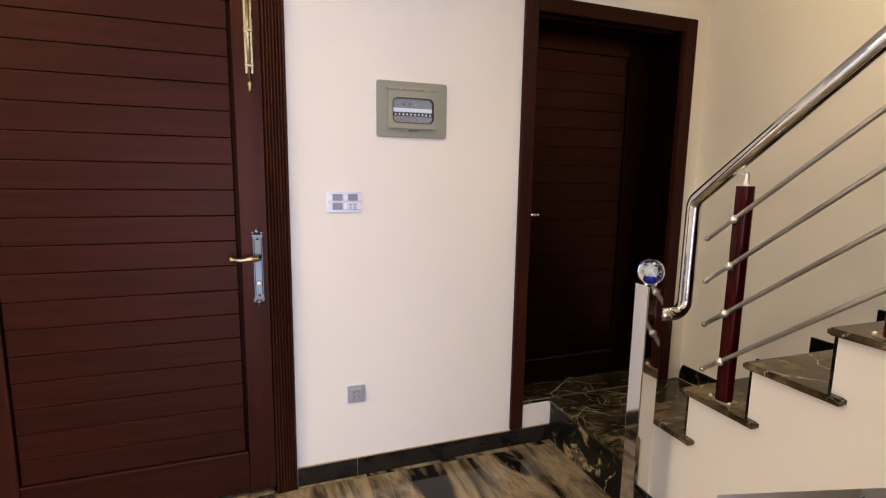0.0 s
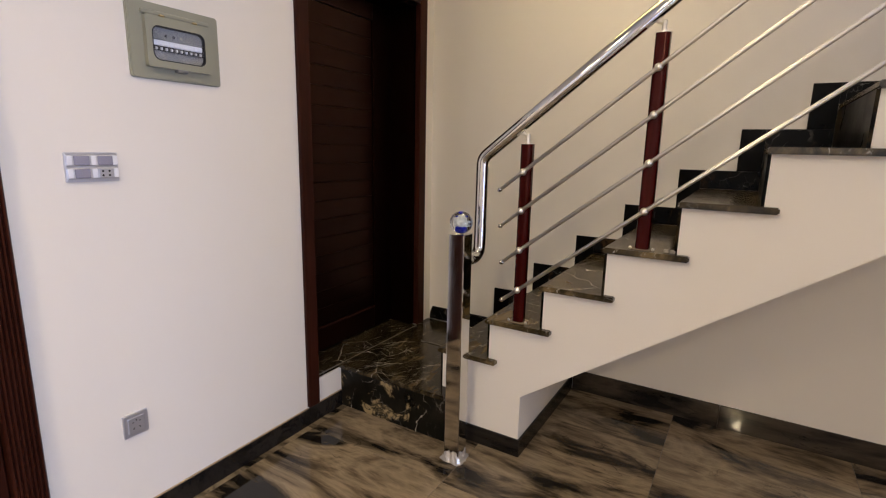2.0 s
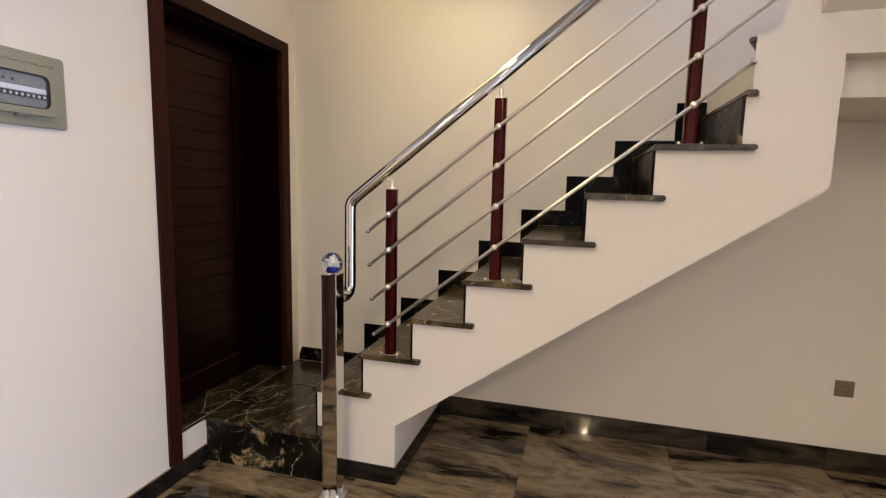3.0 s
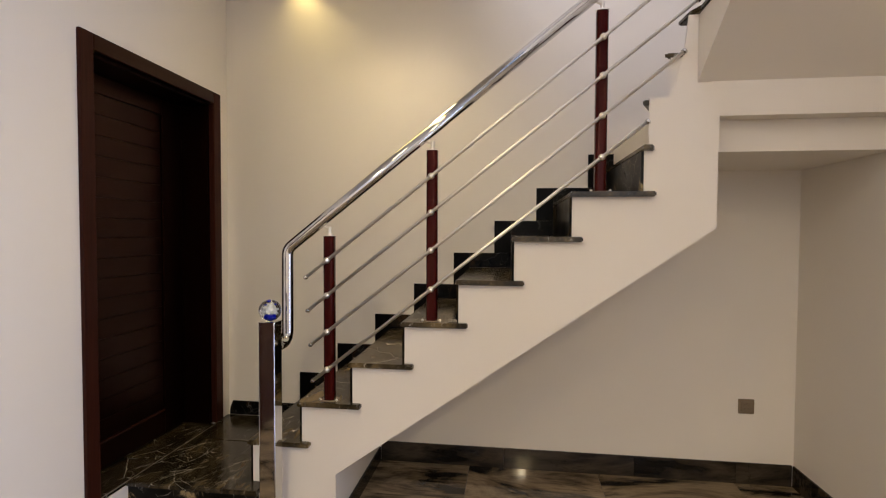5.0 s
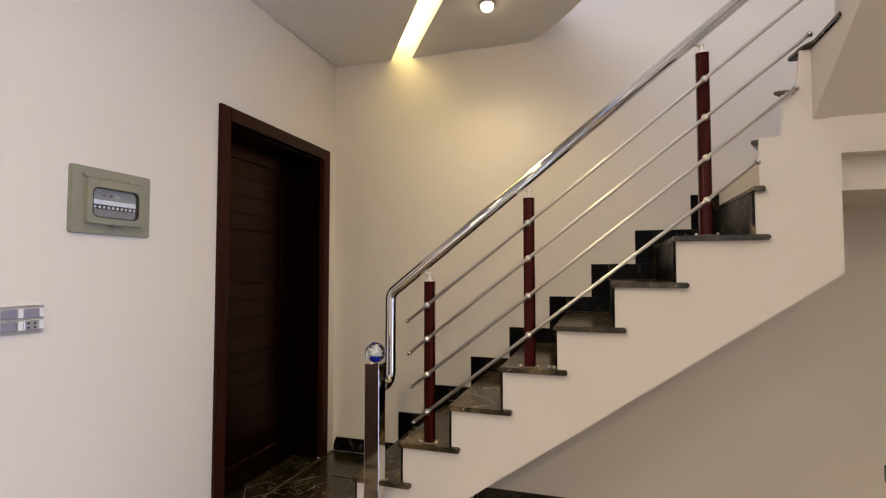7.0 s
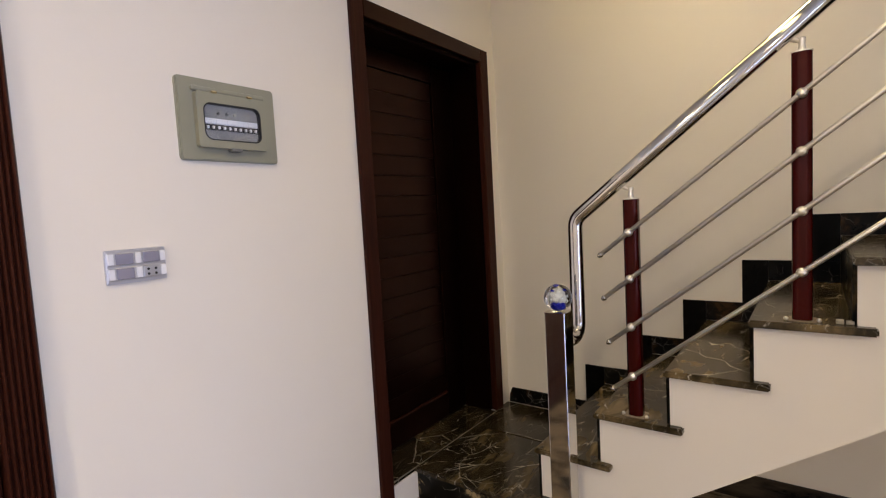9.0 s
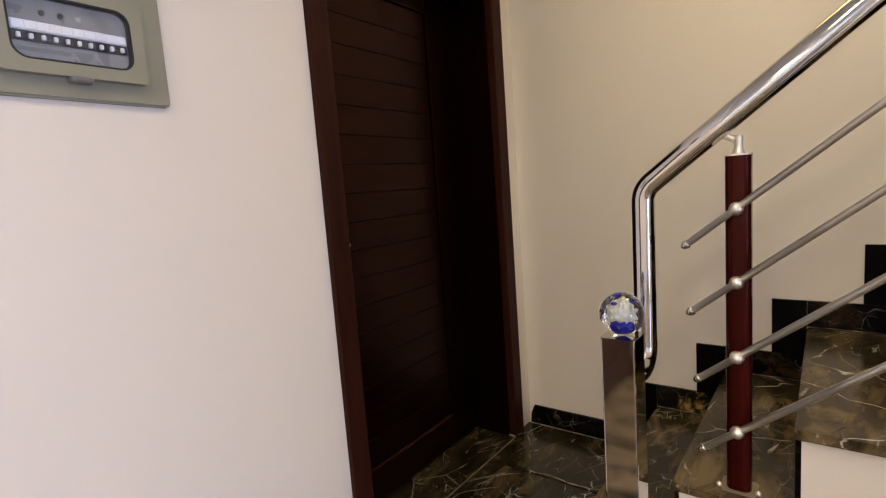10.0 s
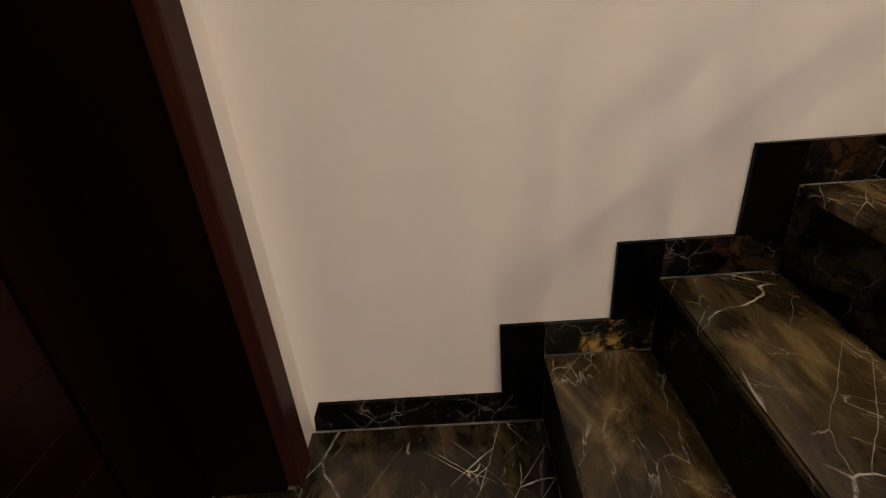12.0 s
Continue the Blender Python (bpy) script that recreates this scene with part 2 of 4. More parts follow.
GOLD_M = marble("gold_veined_marble", (0.003, 0.003, 0.002), (0.012, 0.010, 0.007), (0.66, 0.62, 0.52), (0.40, 0.30, 0.155), 0.85, 0.75, 0.30, 0.15, 0.5, 0.565, 0.2, 4.0, 5.0)
PLINTH_M = marble("skirting_marble", (0.0012, 0.0012, 0.0012), (0.005, 0.0045, 0.004), (0.42, 0.40, 0.37), (0.16, 0.08, 0.03), 0.3, 0.2, 0.30, 0.08, 0.5)
PLINTH_B = marble("black_skirting_marble", (0.0010, 0.0010, 0.0010), (0.004, 0.0035, 0.003), (0.42, 0.40, 0.37), (0.20, 0.11, 0.04), 0.06, 0.0, 0.30, 0.06)
GOLD_RUN = marble("gold_patched_marble", (0.003, 0.003, 0.002), (0.012, 0.010, 0.007), (0.60, 0.54, 0.42), (0.46, 0.29, 0.085), 0.9, 0.95, 0.30, 0.12, 0.4, 0.515)
STAIN = (1.0, 0.42, 0.30)
DOOR_H = wood("mahogany_boards", (0.0090, 0.0020, 0.0012), (0.030, 0.0078, 0.0043), 0, 0.40, 1.0, 0.0, 0.20, STAIN)
DOOR_V = wood("mahogany_stiles", (0.013, 0.0032, 0.0020), (0.040, 0.0112, 0.0066), 2, 0.36, 1.0, 0.0, 0.20, STAIN)
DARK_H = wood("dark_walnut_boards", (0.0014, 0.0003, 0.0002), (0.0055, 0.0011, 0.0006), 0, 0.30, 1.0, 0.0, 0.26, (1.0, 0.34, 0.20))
# walnut blackened so that shade in the recess and board gaps is painted in
SHADED_IN = wood("shaded_walnut", (0.0010, 0.0002, 0.0001), (0.0032, 0.0008, 0.0005), 2, 0.45, 1.0, 0.0, 0.14, (1.0, 0.34, 0.20))
DARK_V = wood("dark_walnut_frame", (0.014, 0.0036, 0.0020), (0.042, 0.0112, 0.0062), 2, 0.42, 1.0, 0.0, 0.08)
POST_W = wood("red_lacquered_wood", (0.018, 0.0011, 0.0008), (0.047, 0.0029, 0.0023), 2, 0.20, 1.0, 0.0, 0.26, (1.0, 0.50, 0.45))
CHROME = steel("polished_steel", 0.07, (0.66, 0.645, 0.62))
SATIN = steel("satin_steel", 0.44, (0.95, 0.91, 0.83))
SILVER = steel("aged_silver_plate", 0.45, (0.21, 0.21, 0.205))
DARK_SILVER = steel("blackened_silver", 0.5, (0.09, 0.088, 0.085))
BRASS = steel("brass", 0.30, (0.50, 0.39, 0.21))
BOX_P = plain("grey_green_plastic", (0.29, 0.285, 0.215), 0.38, 0, 0.04, 0.06)
BOX_L = plain("pale_grey_plastic", (0.17, 0.17, 0.165), 0.45, 0, 0.02, 0.06)
BREAKER_P = plain("breaker_plastic", (0.58, 0.58, 0.58), 0.4, 0, 0.02, 0.06)
BLACK_P = plain("black_rubber", (0.012, 0.012, 0.013), 0.5)
WHITE_P = plain("white_plastic", (0.82, 0.82, 0.86), 0.3, 0, 0.02, 0.05)
SILVER_P = plain("silver_plastic", (0.66, 0.66, 0.70), 0.34, 0.80, 0.03, 0.08)
LILAC_P = plain("grey_lilac_plastic", (0.27, 0.26, 0.33), 0.35, 0, 0.02, 0.08)
BEIGE_P = plain("beige_plastic", (0.20, 0.15, 0.10), 0.4)
CLEAR = glass("clear_glass")
BLUE_G = plain("cobalt_glass", (0.004, 0.010, 0.30), 0.08, 0, 0)
FROST = plain("white_air_bubbles", (0.86, 0.90, 0.88), 0.18, 0, 0.3)
FROST.node_tree.nodes["Principled BSDF"].inputs["Transmission Weight"].default_value = 0.45
WRAP = plain("crumpled_clear_film", (0.62, 0.58, 0.52), 0.12, 0.55, 0.6)
LED = glow("warm_led_diffuser", (1.0, 0.80, 0.30), 5.0)
LED_HALL = glow("bright_downlight_lens", (1.0, 0.85, 0.58), 400.0)
LED_SPOT = glow("downlight_lens", (1.0, 0.82, 0.50), 14.0)
DUST = plain("mortar_smear", (0.30, 0.24, 0.17), 0.8, 0, 0.4, 0.4)

# ---------------------------------------------------------------- mesh helpers


def box(bm, x0, x1, y0, y1, z0, z1):
    v = [bm.verts.new(c) for c in ((x0, y0, z0), (x1, y0, z0), (x1, y1, z0), (x0, y1, z0), (x0, y0, z1), (x1, y0, z1), (x1, y1, z1), (x0, y1, z1))]
    for f in ((0, 3, 2, 1), (4, 5, 6, 7), (0, 1, 5, 4), (1, 2, 6, 5), (2, 3, 7, 6), (3, 0, 4, 7)):
        bm.faces.new([v[k] for k in f])
    return bm


def soft_box(x0, x1, y0, y1, z0, z1, r=0.004, seg=2):
    bm = box(bmesh.new(), x0, x1, y0, y1, z0, z1)
    bmesh.ops.bevel(bm, geom=bm.edges[:], offset=r, segments=seg, affect="EDGES", profile=0.5)
    return bm


def prism(bm, poly, lo, hi, axis="z"):
    """A polygon drawn in the two other axes, pulled out along axis."""
    def put(a, b, h):
        return {"z": (a, b, h), "x": (h, a, b), "y": (a, h, b)}[axis]
    low = [bm.verts.new(put(a, b, lo)) for a, b in poly]
    high = [bm.verts.new(put(a, b, hi)) for a, b in poly]
    k = len(poly)
    faces = [bm.faces.new(low), bm.faces.new(high)]
    for i in range(k):
        faces.append(bm.faces.new((low[i], low[(i + 1) % k], high[(i + 1) % k], high[i])))
    bmesh.ops.recalc_face_normals(bm, faces=faces)
    return bm


def rounded(w, h, r, seg=5):
    pts = []
    for cx, cy, a0 in ((w / 2 - r, h / 2 - r, 0), (-w / 2 + r, h / 2 - r, 90), (-w / 2 + r, -h / 2 + r, 180), (w / 2 - r, -h / 2 + r, 270)):
        for i in range(seg + 1):
            a = radians(a0 + 90 * i / seg)
            pts.append((cx + r * math.cos(a), cy + r * math.sin(a)))
    return pts


def tube(bm, pts, radius, seg=16, caps=True):
    """A round bar along pts; radius may be one number or one for each point."""
    pts = [Vector(p) for p in pts]
    radii = radius if isinstance(radius, (list, tuple)) else [radius] * len(pts)
    up = None
    rings = []
    for i, p in enumerate(pts):
        d = (pts[min(i + 1, len(pts) - 1)] - pts[max(i - 1, 0)]).normalized()
        if up is None:
            up = d.orthogonal().normalized()
        up = (up - d * up.dot(d)).normalized()
        side = d.cross(up)
        rings.append([bm.verts.new(p + (up * math.cos(a) + side * math.sin(a)) * radii[i]) for a in (2 * math.pi * k / seg for k in range(seg))])
    for a, b in zip(rings, rings[1:]):
        for k in range(seg):
            bm.faces.new((a[k], a[(k + 1) % seg], b[(k + 1) % seg], b[k])).smooth = True
    if caps:
        bm.faces.new(rings[0][::-1])
        bm.faces.new(rings[-1])
    return bm


def ball(bm, c, r, seg=20, squash=1.0):
    bmesh.ops.create_uvsphere(bm, u_segments=seg, v_segments=max(seg // 2, 6), radius=r, matrix=Matrix.Translation(c) @ Matrix.Diagonal((1, 1, squash, 1)))
    for f in bm.faces:
        f.smooth = True
    return bm


def arc(p0, corner, p1, r, seg=8):
    """The points of a rounded corner between two straight runs."""
    p0, c, p1 = Vector(p0), Vector(corner), Vector(p1)
    a, b = (p0 - c).normalized(), (p1 - c).normalized()
    half = a.angle(b) / 2
    d = r / math.tan(half)
    centre = c + (a + b).normalized() * (r / math.sin(half))
    s, e = c + a * d - centre, c + b * d - centre
    s, e = s.normalized(), e.normalized()
    return [tuple(centre + s.slerp(e, i / seg) * r) for i in range(seg + 1)]


def part(name, bm, material, parent=None, label=""):
    me = bpy.data.meshes.new(name)
    bm.normal_update()
    bm.to_mesh(me)
    bm.free()
    me.materials.append(material)
    ob = new(name, me)
    if parent is not None:
        ob.parent = parent
        ob.matrix_parent_inverse = parent.matrix_world.inverted()
    if label:
        ob["label"] = label
    return ob


def thing(name, at, label, category, group="", kind=""):
    ob = new(name)
    ob.empty_display_size = 0.1
    ob.matrix_world = Matrix.Translation(at)
    ob.matrix_basis = Matrix.Translation(at)
    bpy.context.view_layer.update()
    return tagged(ob, label, category, group, kind)


def piece(name, me, m, parent):
    """One of many alike pieces on a shared mesh, in its parent's space."""
    ob = new(name, me)
    ob.parent = parent
    ob.matrix_basis = m
    return ob


# ---------------------------------------------------------------- the plan
YA, XB, YC = 2.955, 3.04, -0.625        # north wall, east wall, wall under the upper flight
XW, YS = -3.4, -3.2                     # west and south walls
ZF, ZC = 0.022, 3.075                   # floor, ceiling
ZU = 5.9                                # ceiling of the upper storey
XS = 2.185                              # open side of the stair
PLAT = 0.275                            # top of the landing before the door
RISE, RUN = 0.2037, 0.2583


def top_of(k):
    return 0.288 + RISE * k


def riser_y(k):
    return 2.077 - RUN * (k - 2) if k < 8 else 0.475


def wall(name, bm, label, material=WALL):
    return tagged(part(name, bm, material), label, "wall", "", "structure")


# north wall with two door openings
bm = bmesh.new()
TH = 0.26
for x0, x1, z0, z1 in ((XW, -0.56, 0, ZU), (-0.56, 0.62, 2.34, ZU), (0.62, 1.895, 0, ZU), (1.895, 2.867, 2.35, ZU), (2.867, XB + 0.249, 0, ZU - 0.001), (1.895, 2.867, 0, 0.252)):
    box(bm, x0, x1, YA, YA + TH, z0, z1)
wall("wall_north", bm, "cream painted plaster wall with two wooden doors")
wall("wall_east", box(bmesh.new(), XB, XB + 0.25, YC - 0.25, YA + 0.10, 0, ZU), "cream painted plaster wall rising beside the staircase")
wall("wall_stair", box(bmesh.new(), 1.0, XB, YC - 0.25, YC, 0, ZU), "cream painted wall under the upper stair flight")
bm = bmesh.new()
for x0, x1, z0, z1 in ((XW, -0.7, 0, ZC), (-0.7, 0.94, 0, 0.08), (-0.7, 0.94, 2.32, ZC), (0.94, 1.25, 0, ZC)):
    box(bm, x0, x1, YS - 0.2, YS, z0, z1)
wall("wall_south", bm, "plain cream wall with a wide window opening")
wall("wall_south_east", box(bmesh.new(), 1.0, 1.25, YS, YC - 0.25, 0, ZC), "plain cream wall closing the hall")
bm = bmesh.new()
for y0, y1, z0, z1 in ((YS - 0.2, -1.47, 0, ZC), (-1.47, 1.97, 0, 1.48), (-1.47, 1.97, 2.82, ZC), (1.97, YA + TH, 0, ZC)):
    box(bm, XW - 0.2, XW, y0, y1, z0, z1)
wall("wall_west", bm, "unseen plain cream wall with an added window opening")
# unseen wall, its opening made for the upper fill lamp
bm = bmesh.new()
for y0, y1, z0, z1 in ((YC - 0.25, 0.1, 3.3, ZU), (0.1, 1.9, 3.3, 3.9), (0.1, 1.9, 5.3, ZU), (1.9, YA, 3.3, ZU)):
    box(bm, -0.2, 0.0, y0, y1, z0, z1)
wall("wall_upper", bm, "unseen plain wall of the upper storey with an added opening")
tagged(part("ceiling_upper", box(bmesh.new(), -0.2, XB, YC, YA, ZU, ZU + 0.1), CEIL), "plain white upper ceiling", "ceiling", "", "structure")


def window_frame(name, at, horizontal, w, h):
    win = thing(name, at, "aluminium framed window in an unseen plain wall", "window", "", "structure")
    x, y, z = at
    for k in range(4):
        s = -w / 2 + k * w / 3
        b = soft_box(-0.025, 0.025, -0.03, 0.03, -h / 2, h / 2, 0.004, 1)
        o = part("mullion", b, SATIN, win)
        o.matrix_basis = pose(x + (s if horizontal else 0), y + (0 if horizontal else s), z)
    for s in (-1, 1):
        b = soft_box(-w / 2, w / 2, -0.03, 0.03, -0.025, 0.025, 0.004, 1)
        o = part("rail", b, SATIN, win)
        o.matrix_basis = pose(x, y, z + s * (h / 2 - 0.025), 0, 0, 0 if horizontal else 90)


window_frame("window_1", (0.12, YS - 0.1, 1.2), True, 1.64, 2.24)
# frames the west opening, which is added for the fill lamp
window_frame("window_2", (XW - 0.1, 0.25, 2.15), False, 3.44, 1.34)

# ceiling of the hall: curved edge round the stairwell, long light slot
SLOT_A, SLOT_D, SLOT_L = Vector((XB, 2.445)), Vector((-0.83, -0.555)).normalized(), 2.7
SLOT_N = Vector((-SLOT_D.y, SLOT_D.x))
HW = 0.066
if SLOT_N.y < 0:
    SLOT_N = -SLOT_N


def along(s, side):
    p = SLOT_A + SLOT_D * s + SLOT_N * side
    return (p.x, p.y)


def at_x(x, side):
    p = SLOT_A + SLOT_N * side
    s = (x - p.x) / SLOT_D.x
    return (x, p.y + SLOT_D.y * s)


bm = bmesh.new()
edge = [(XB, 1.53), (2.90, 1.39), (2.72, 1.25), (2.45, 1.08), (2.1, 0.93), (1.7, 0.79), (1.3, 0.66), (1.03, 0.52)]
prism(bm, [(XB, YA), (XW, YA), at_x(XW, HW), at_x(XB, HW)], ZC, ZC + 0.12)
prism(bm, [at_x(XB, -HW)] + edge + [(1.03, YC), (1.0, YC), (1.0, YS), (XW, YS), at_x(XW, -HW)], ZC, ZC + 0.12)
prism(bm, [along(SLOT_L, HW), at_x(XW, HW), at_x(XW, -HW), along(SLOT_L, -HW)], ZC, ZC + 0.12)
tagged(part("ceiling", bm, CEIL), "white suspended ceiling with a curved edge and a light slot", "ceiling", "", "structure")
bm = bmesh.new()
prism(bm, [(XB, YA), (0, YA), (0, YC), (1.0, YC)] + [(x, y) for x, y in edge[::-1]], ZC + 0.16, ZC + 0.24)
tagged(part("floor_upper", bm, CEIL), "concrete slab of the upper storey", "floor", "", "structure")

slot = thing("slot_light", (2.2, 1.9, ZC), "recessed warm linear light slot in the white ceiling", "ceiling light")
bm = prism(bmesh.new(), [along(0, HW - 0.004), along(SLOT_L, HW - 0.004), along(SLOT_L, -HW + 0.004), along(0, -HW + 0.004)], ZC + 0.095, ZC + 0.105)
part("diffuser", bm, LED, slot, "glowing warm yellow diffuser")
bm = prism(bmesh.new(), [along(0, HW + 0.01), along(SLOT_L + 0.02, HW + 0.01), along(SLOT_L + 0.02, -HW - 0.01), along(0, -HW - 0.01)], ZC + 0.122, ZC + 0.14)
part("housing", bm, CEIL, slot)


def downlight(x, y, watts, label, lens, angle, soft_r=0.14):
    dl = thing("downlight", (x, y, ZC), label, "ceiling light", "ceiling downlights")
    b = bmesh.new()
    tube(b, [(x, y, ZC - 0.012), (x, y, ZC + 0.002)], [0.050, 0.055], 24)
    part("trim_ring", b, CHROME, dl)
    b = ball(bmesh.new(), (x, y, ZC - 0.016), 0.036, 18, 0.7)
    part("lens", b, lens, dl, "faceted glowing crystal lens")
    lamp_spot("downlight_beam", look((x, y, ZC - 0.06), (x, y + 0.001, 0)), watts, WARM, angle, soft_r)


downlight(2.50, 1.70, 18, "small crystal downlight in the white ceiling above the stair", LED_SPOT, 145)
# the first is known by its reflection; the other three are added wall fill
for x, y, watts in ((-3.22, 0.8, 265), (-1.1, 1.75, 52), (-1.1, -0.6, 78), (0.45, 1.62, 10)):
    downlight(x, y, watts, "small unseen crystal downlight in the white hall ceiling", LED_HALL, 168, 0.025 if x < -3 else 0.14)

# ---------------------------------------------------------------- doors


def door_one():
    y = YA
    d = thing("door_1", (0.05, y, ZF), "closed mahogany door with horizontal boards and brass lever", "door", "", "structure")
    # fluted casing, right and left, and head
    for s, x0 in ((1, 0.595), (-1, -0.53)):
        prof = []
        w, n = 0.092, 7
        for i in range(n * 4 + 1):
            u = i / (n * 4)
            prof.append((u * w, -0.034 - 0.008 * abs(math.sin(u * n * math.pi)) + 0.012 * u))
        poly = [(x0 + s * a, y + b) for a, b in prof] + [(x0 + s * w, y + 0.0), (x0, y + 0.0)]
        part("casing", prism(bmesh.new(), poly, ZF, 2.44), DOOR_V, d)
    part("head_casing", soft_box(-0.622, 0.687, y - 0.036, y, 2.44, 2.53, 0.006), DOOR_H, d)
    for x0, x1 in ((-0.56, -0.532), (0.597, 0.62)):
        part("jamb", box(bmesh.new(), x0, x1, y + 0.001, y + 0.24, ZF, 2.34), DOOR_V, d)
    part("head_jamb", box(bmesh.new(), -0.532, 0.597, y + 0.001, y + 0.24, 2.32, 2.34), DOOR_V, d)
    yl = y - 0.012
    part("lock_stile", soft_box(0.478, 0.592, yl, yl + 0.045, 0.045, 2.315, 0.004), DOOR_V, d)
    part("hinge_stile", soft_box(-0.527, -0.392, yl, yl + 0.045, 0.045, 2.315, 0.004), DOOR_V, d)
    part("top_rail", soft_box(-0.391, 0.477, yl, yl + 0.045, 2.222, 2.315, 0.004), DOOR_H, d)
    part("bottom_rail", soft_box(-0.391, 0.477, yl, yl + 0.045, 0.045, 0.240, 0.004), DOOR_H, d)
    part("bead", soft_box(-0.391, 0.474, yl - 0.005, yl + 0.012, 0.2405, 0.2485, 0.003, 2), DOOR_V, d)
    n = 18
    h = (2.216 - 0.249) / n
    b = soft_box(-0.386, 0.462, 0.0, 0.022, 0.0010, h - 0.0010, 0.0030, 2)
    first = part("board", b, DOOR_H, d)
    me = first.data
    bpy.data.objects.remove(first)
    for k in range(n):
        piece("board", me, pose(0, yl + 0.010, 0.249 + k * h) @ Matrix.Translation((-0.05, -YA, -ZF)), d)
    part("core", box(bmesh.new(), -0.39, 0.476, yl + 0.034, yl + 0.042, 0.24, 2.222), SHADED_IN, d)
    part("rear_panel", box(bmesh.new(), -0.555, 0.615, y + 0.236, y + 0.250, 0.02, 2.338), DARK_V, d)
    # lock plate
    px, pw = 0.548, 0.038
    plate = part("lock_plate", prism(bmesh.new(), [(px + a, 1.113 + b) for a, b in rounded(pw, 0.290, 0.004)], yl - 0.005, yl, "y"), SILVER, d, "aged silver lock plate with scrolled ends")
    for sg, zc in ((1, 1.255), (-1, 0.971)):
        # scrolled crest: a moulding, two volutes and a shell
        part("moulding", soft_box(px - 0.024, px + 0.024, yl - 0.010, yl - 0.001, zc - 0.004, zc + 0.004, 0.002), SILVER, plate)
        cb = ball(bmesh.new(), (px - 0.017, yl - 0.004, zc + sg * 0.010), 0.0085, 12)
        ball(cb, (px + 0.017, yl - 0.004, zc + sg * 0.010), 0.0085, 12)
        ball(cb, (px, yl - 0.004, zc + sg * 0.016), 0.0115, 12)
        ball(cb, (px, yl - 0.004, zc + sg * 0.030), 0.0055, 12)
        part("crest", cb, SILVER, plate)
        part("boss", ball(bmesh.new(), (px, yl - 0.006, zc - sg * 0.016), 0.006, 12), DARK_SILVER, plate)
    for sx in (-1, 1):
        part("bead", soft_box(px + sx * 0.0145 - 0.002, px + sx * 0.0145 + 0.002, yl - 0.009, yl - 0.004, 0.985, 1.241, 0.0015, 1), DARK_SILVER, plate)
    kb = bmesh.new()
    tube(kb, [(px, yl - 0.008, 1.045), (px, yl - 0.020, 1.045)], [0.009, 0.008], 14)
    part("key_cylinder", kb, BRASS, plate)
    hb = bmesh.new()
    z = 1.157
    tube(hb, [(px, yl - 0.005, z), (px, yl - 0.020, z), (px, yl - 0.045, z), (px - 0.006, yl - 0.055, z), (px - 0.030, yl - 0.058, z + 0.002), (px - 0.065, yl - 0.056, z - 0.003), (px - 0.095, yl - 0.055, z + 0.001), (px - 0.108, yl - 0.055, z + 0.002), (px - 0.114, yl - 0.055, z + 0.002)],
         [0.017, 0.012, 0.011, 0.012, 0.012, 0.009, 0.008, 0.013, 0.008], 14)
    part("lever_handle", hb, BRASS, d, "curved brass lever handle")
    # surface bolt
    bx = 0.543
    bolt = part("slide_bolt", soft_box(bx - 0.017, bx + 0.017, yl - 0.005, yl, 1.935, 2.30, 0.002, 1), BRASS, d, "long brass surface bolt")
    tb = bmesh.new()
    tube(tb, [(bx, yl - 0.010, 1.90), (bx, yl - 0.010, 2.295)], 0.0075, 12)
    part("bolt_rod", tb, BRASS, bolt)
    for zz in (1.96, 2.10, 2.22):
        part("bolt_guide", soft_box(bx - 0.018, bx + 0.018, yl - 0.02, yl - 0.004, zz, zz + 0.012, 0.002, 1), BRASS, bolt)
    tb = bmesh.new()
    tube(tb, [(bx, yl - 0.010, 1.905), (bx, yl - 0.012, 1.89), (bx, yl - 0.012, 1.878), (bx, yl - 0.012, 1.868), (bx, yl - 0.012, 1.86)], [0.006, 0.011, 0.006, 0.010, 0.004], 12)
    part("bolt_knob", tb, BRASS, bolt)


door_one()


